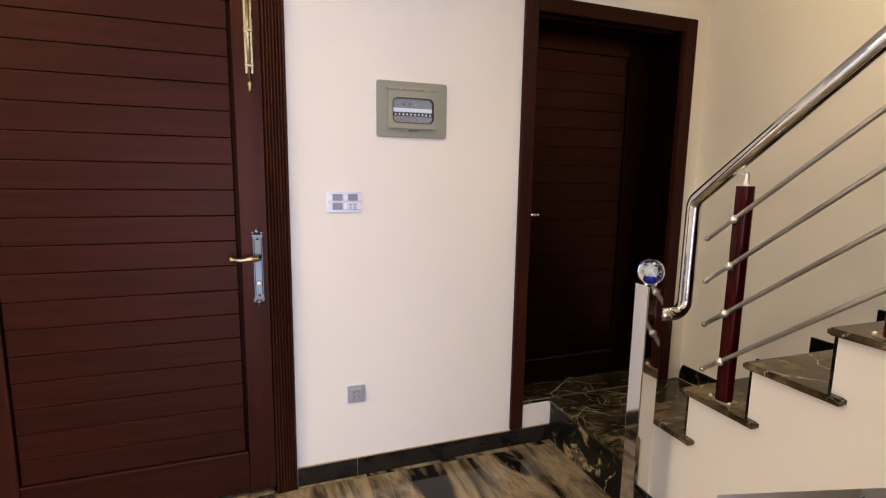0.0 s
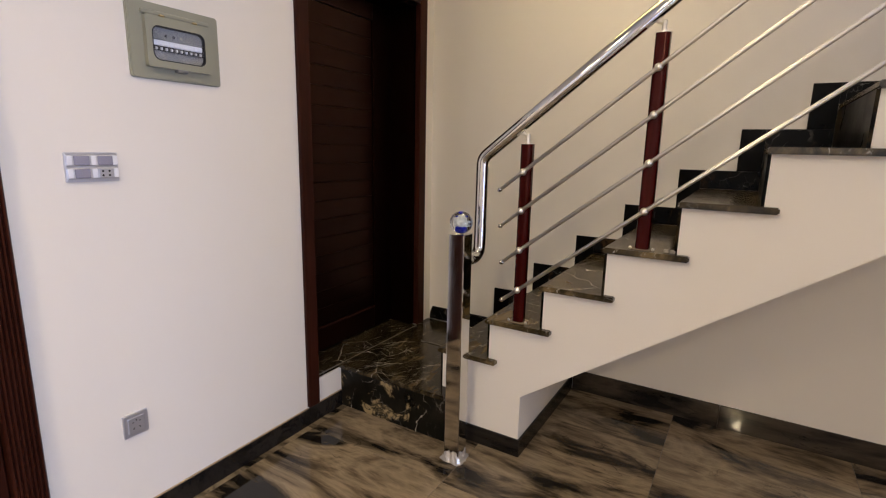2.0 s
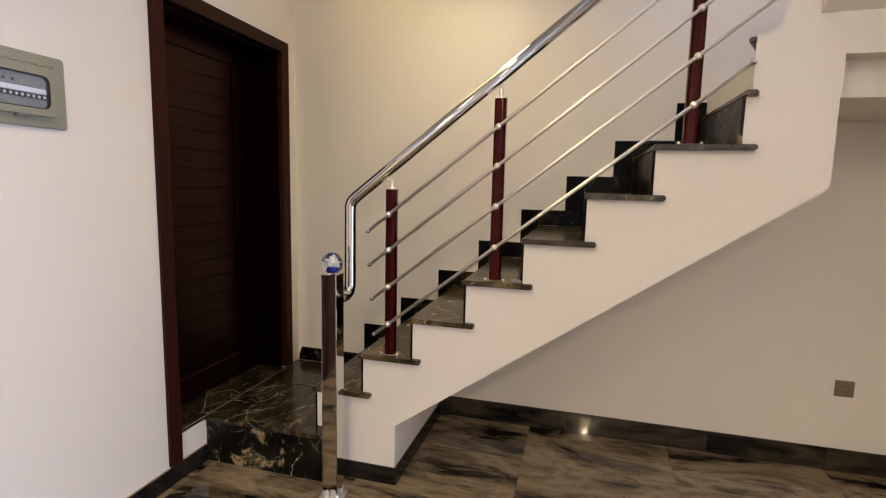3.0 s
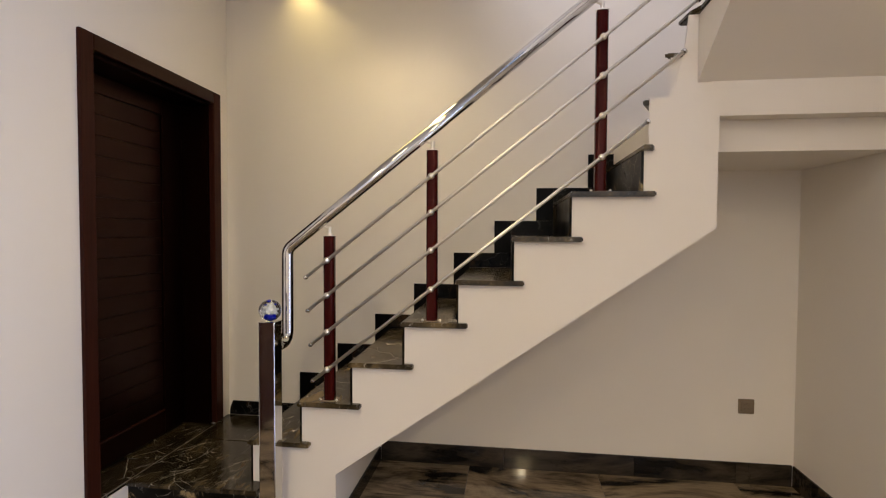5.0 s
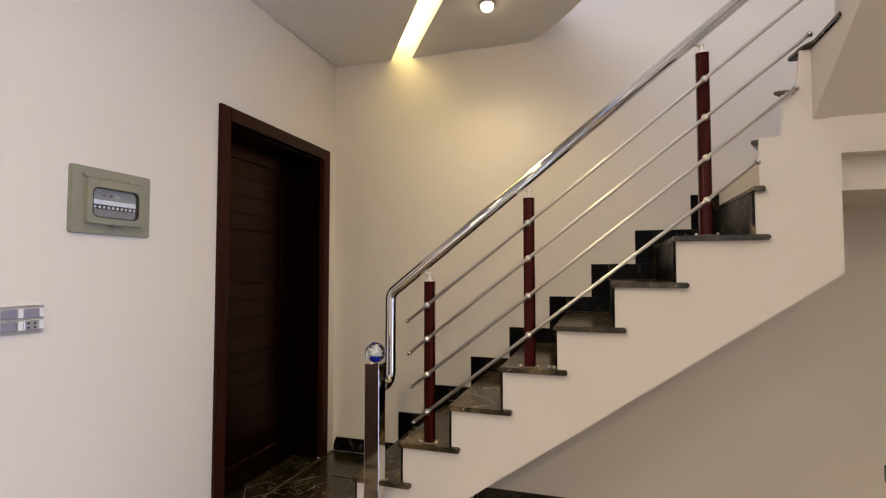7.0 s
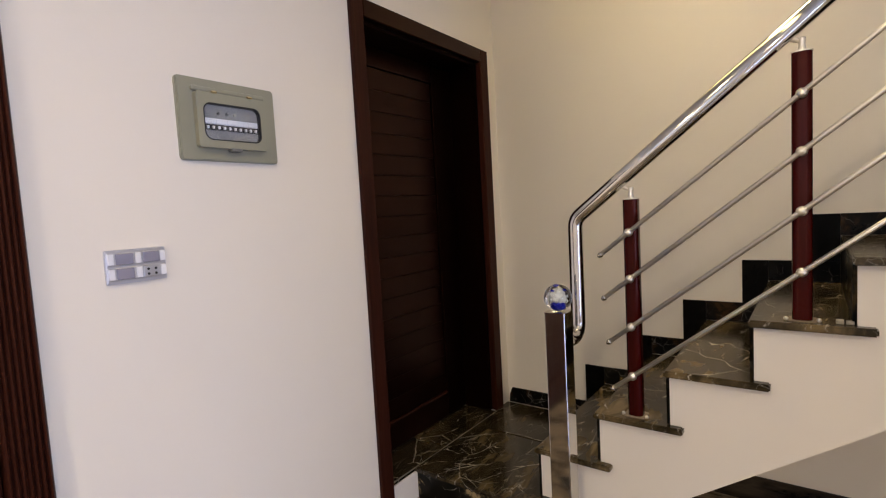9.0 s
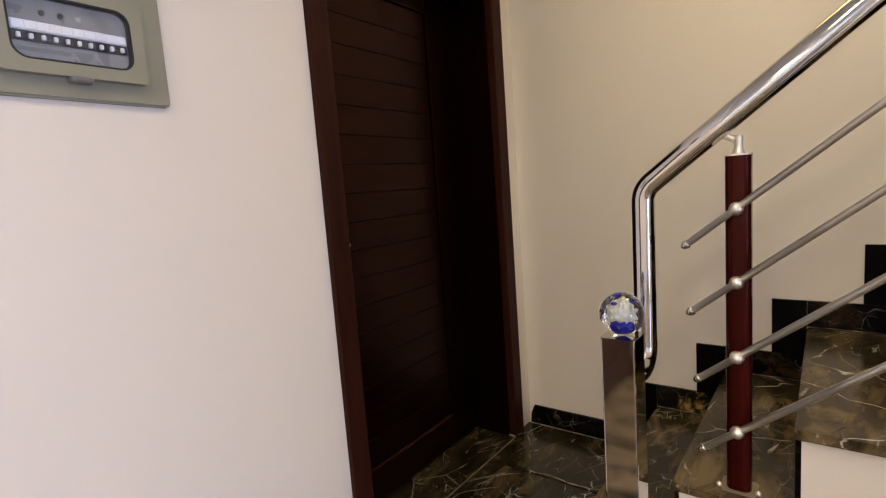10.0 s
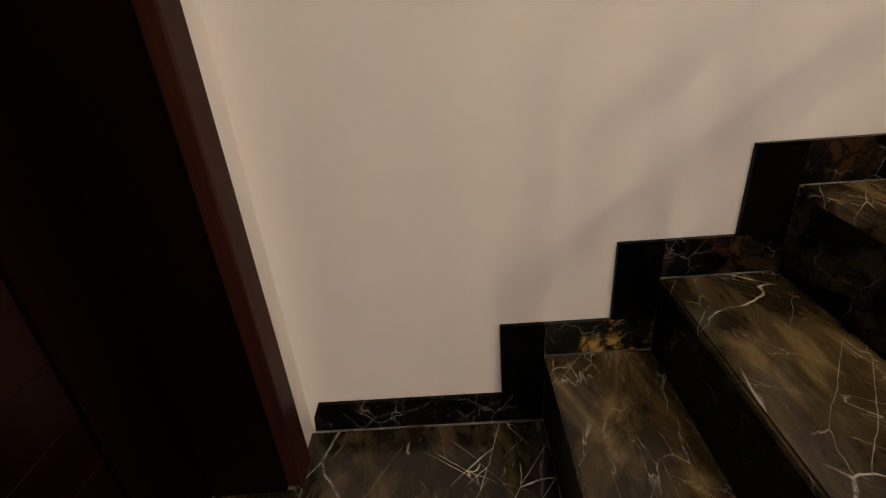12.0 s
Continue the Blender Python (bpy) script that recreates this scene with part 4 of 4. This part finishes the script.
# newel post, glass ball, film round the foot
NX, NY, NS = 2.012, 2.154, 0.0385
newel = thing("newel_post", (NX, NY, ZF), "square polished steel newel post at the stair foot", "newel post")
sh = [(NX + a, NY + b) for a, b in rounded(NS * 2, NS * 2, 0.0035, 3)]
part("shaft", prism(bmesh.new(), sh, ZF + 0.004, 1.112), CHROME, newel)
part("top_plate", prism(bmesh.new(), [(NX + a, NY + b) for a, b in rounded(NS * 2 + 0.003, NS * 2 + 0.003, 0.004, 3)], 1.1123, 1.1155), CHROME, newel)
rng = random.Random(5)
bm = bmesh.new()
rings = []
for j, (rr, zz) in enumerate(((0.041, 0.048), (0.043, 0.036), (0.047, 0.020), (0.053, 0.008), (0.058, 0.002))):
    ring = []
    for i in range(28):
        a = 2 * math.pi * i / 28
        sq = 1.0 / max(abs(math.cos(a)), abs(math.sin(a)))
        r = rr * (1 + (sq - 1) * 0.75) + rng.uniform(-0.004, 0.005) * (j > 0)
        ring.append(bm.verts.new((NX + r * math.cos(a), NY + r * math.sin(a), ZF + max(zz + rng.uniform(-0.006, 0.010) * (j < 4), 0.001))))
    rings.append(ring)
for a, b in zip(rings, rings[1:]):
    for i in range(28):
        bm.faces.new((a[i], a[(i + 1) % 28], b[(i + 1) % 28], b[i]))
part("foot_film", bm, WRAP, newel, "crumpled clear film round the foot")

gb = thing("glass_ball", (NX, NY, 1.1155), "clear glass ball with white bubbles and blue base", "glass ball")
BC = (NX, NY, 1.1655)
part("shell", ball(bmesh.new(), BC, 0.0505, 40), CLEAR, gb, "clear glass sphere").visible_shadow = False
bm = ball(bmesh.new(), (NX, NY, BC[2] + 0.003), 0.0195, 28, 1.0)
for v in bm.verts:
    o = v.co - Vector(BC)
    v.co += o.normalized() * (noise.noise(v.co * 110) * 0.011)
part("bubble_core", bm, FROST, gb, "milky white bubble cluster")
bm = ball(bmesh.new(), (NX, NY, BC[2] - 0.024), 0.0185, 24, 0.5)
for v in bm.verts:
    v.co.z += 0.008 * abs(math.sin(3 * math.atan2(v.co.y - NY, v.co.x - NX))) * (v.co.z > BC[2] - 0.03)
part("blue_base", bm, BLUE_G, gb, "cobalt blue glass base")
for i in range(22):
    a, e = rng.uniform(0, 6.28), rng.uniform(-0.7, 1.2)
    r = rng.uniform(0.020, 0.030)
    at = (BC[0] + r * math.cos(a) * math.cos(e), BC[1] + r * math.sin(a) * math.cos(e), BC[2] + r * math.sin(e))
    part("bubble", ball(bmesh.new(), at, rng.uniform(0.0011, 0.0030), 8, rng.uniform(1.0, 2.2)), FROST, gb)
for i in range(3):
    a = 2.1 * i + 0.6
    part("blue_petal", ball(bmesh.new(), (NX + 0.020 * math.cos(a), NY + 0.020 * math.sin(a), BC[2] + 0.023), 0.0065, 12, 0.45), BLUE_G, gb)

STONE_BIT = plain("grey_stone_dust", (0.34, 0.31, 0.26), 0.7, 0, 0.4, 0.4)
for y0, h in ((1.308, 0.012), (1.332, 0.014)):
    tagged(part("stone_offcut", soft_box(2.180, 2.204, y0, y0 + 0.019, top_of(4) + 0.0004, top_of(4) + h, 0.003, 2), STONE_BIT), "small grey stone offcut lying on a stair tread", "offcut", "offcuts on the tread")

# ---------------------------------------------------------------- skirtings and floor
skn = thing("baseboard_north", (1.4, YA, ZF), "dark stone skirting along the north wall", "baseboard", "", "structure")
SH = 0.115
for x0, x1 in ((0.69, 0.978), (0.980, 1.830), (1.832, 2.0915)):
    part("skirting_tile", soft_box(x0, x1, YA - 0.011, YA - 0.0005, ZF, SH, 0.0015, 1), SKIRT_TILE, skn)
for x0, x1 in ((XW, -2.2), (-2.198, -1.4), (-1.398, -0.625)):
    part("skirting_tile", soft_box(x0, x1, YA - 0.011, YA - 0.0005, ZF, SH, 0.0015, 1), SKIRT_TILE, skn)
BEAD = plain("yellowed_grout_bead", (0.42, 0.30, 0.17), 0.8, 0, 0.3, 0.3)
part("grout_bead", box(bmesh.new(), 0.69, 1.832, YA - 0.008, YA - 0.0006, SH + 0.0004, SH + 0.0034), BEAD, skn, "yellowed grout bead")
part("grout_bead", box(bmesh.new(), 1.910, 2.0905, YA - 0.008, YA - 0.0006, SH + 0.0004, SH + 0.0034), BEAD, skn, "yellowed grout bead")
skb = thing("baseboard_stair", (2.2, 1.9, ZF), "dark stone skirting round the stair foot", "baseboard", "", "structure")
part("skirting_tile", soft_box(XS - 0.011, XS - 0.0005, 1.8945, 2.261, ZF, 0.112, 0.0015, 1), SKIRT_TILE, skb)
part("skirting_tile", soft_box(XS, XB - 0.012, 1.894, 1.9045, ZF, 0.112, 0.0015, 1), SKIRT_TILE, skb)
ske = thing("baseboard_east", (XB, 0.6, ZF), "dark stone skirting along the wall under the stair", "baseboard", "", "structure")
for y0, y1 in ((1.09, 1.893), (0.29, 1.0894), (-0.30, 0.2894), (YC + 0.012, -0.3006)):
    part("skirting_tile", soft_box(XB - 0.011, XB - 0.0005, y0, y1, ZF, 0.150, 0.0015, 1), SKIRT_E, ske)
for x0, x1 in ((2.24, XB - 0.012), (1.44, 2.238), (1.0, 1.438)):
    part("skirting_tile", soft_box(x0, x1, YC + 0.0005, YC + 0.011, ZF, 0.150, 0.0015, 1), SKIRT_E, ske)

fl = tagged(part("floor", box(bmesh.new(), XW - 0.2, XB + 0.25, YS - 0.2, YA + TH, -0.12, ZF - 0.0025), GROUT), "glossy streaked stone floor tiles", "floor", "", "structure")
TS = 0.80
first = part("tile", soft_box(0.0012, TS - 0.0012, 0.0012, TS - 0.0012, ZF - 0.010, ZF, 0.0012, 1), FLOOR_TILE)
tile_mesh = first.data
bpy.data.objects.remove(first)
i0, j0 = 1.822 - 7 * TS, 2.11 - 7 * TS
for i in range(9):
    for j in range(9):
        x, y = i0 + i * TS, j0 + j * TS
        if x > XB or x + TS < XW or y > YA + 0.1 or y + TS < YS or (x > 1.0 and y + TS < YC):
            continue
        piece("tile", tile_mesh, pose(x, y, 0), fl)

# the north wall stands 0.8 degrees off square, with all that is fixed to it
SKEW = Matrix.Translation((1.25, YA - 0.010, 0)) @ Matrix.Rotation(radians(0.8), 4, "Z") @ Matrix.Translation((-1.25, -YA, 0))
for name in ("wall_north", "door_1", "door_2", "breaker_box", "switch_plate", "wall_socket", "baseboard_north"):
    ob = bpy.data.objects[name]
    ob.matrix_basis = SKEW @ ob.matrix_basis
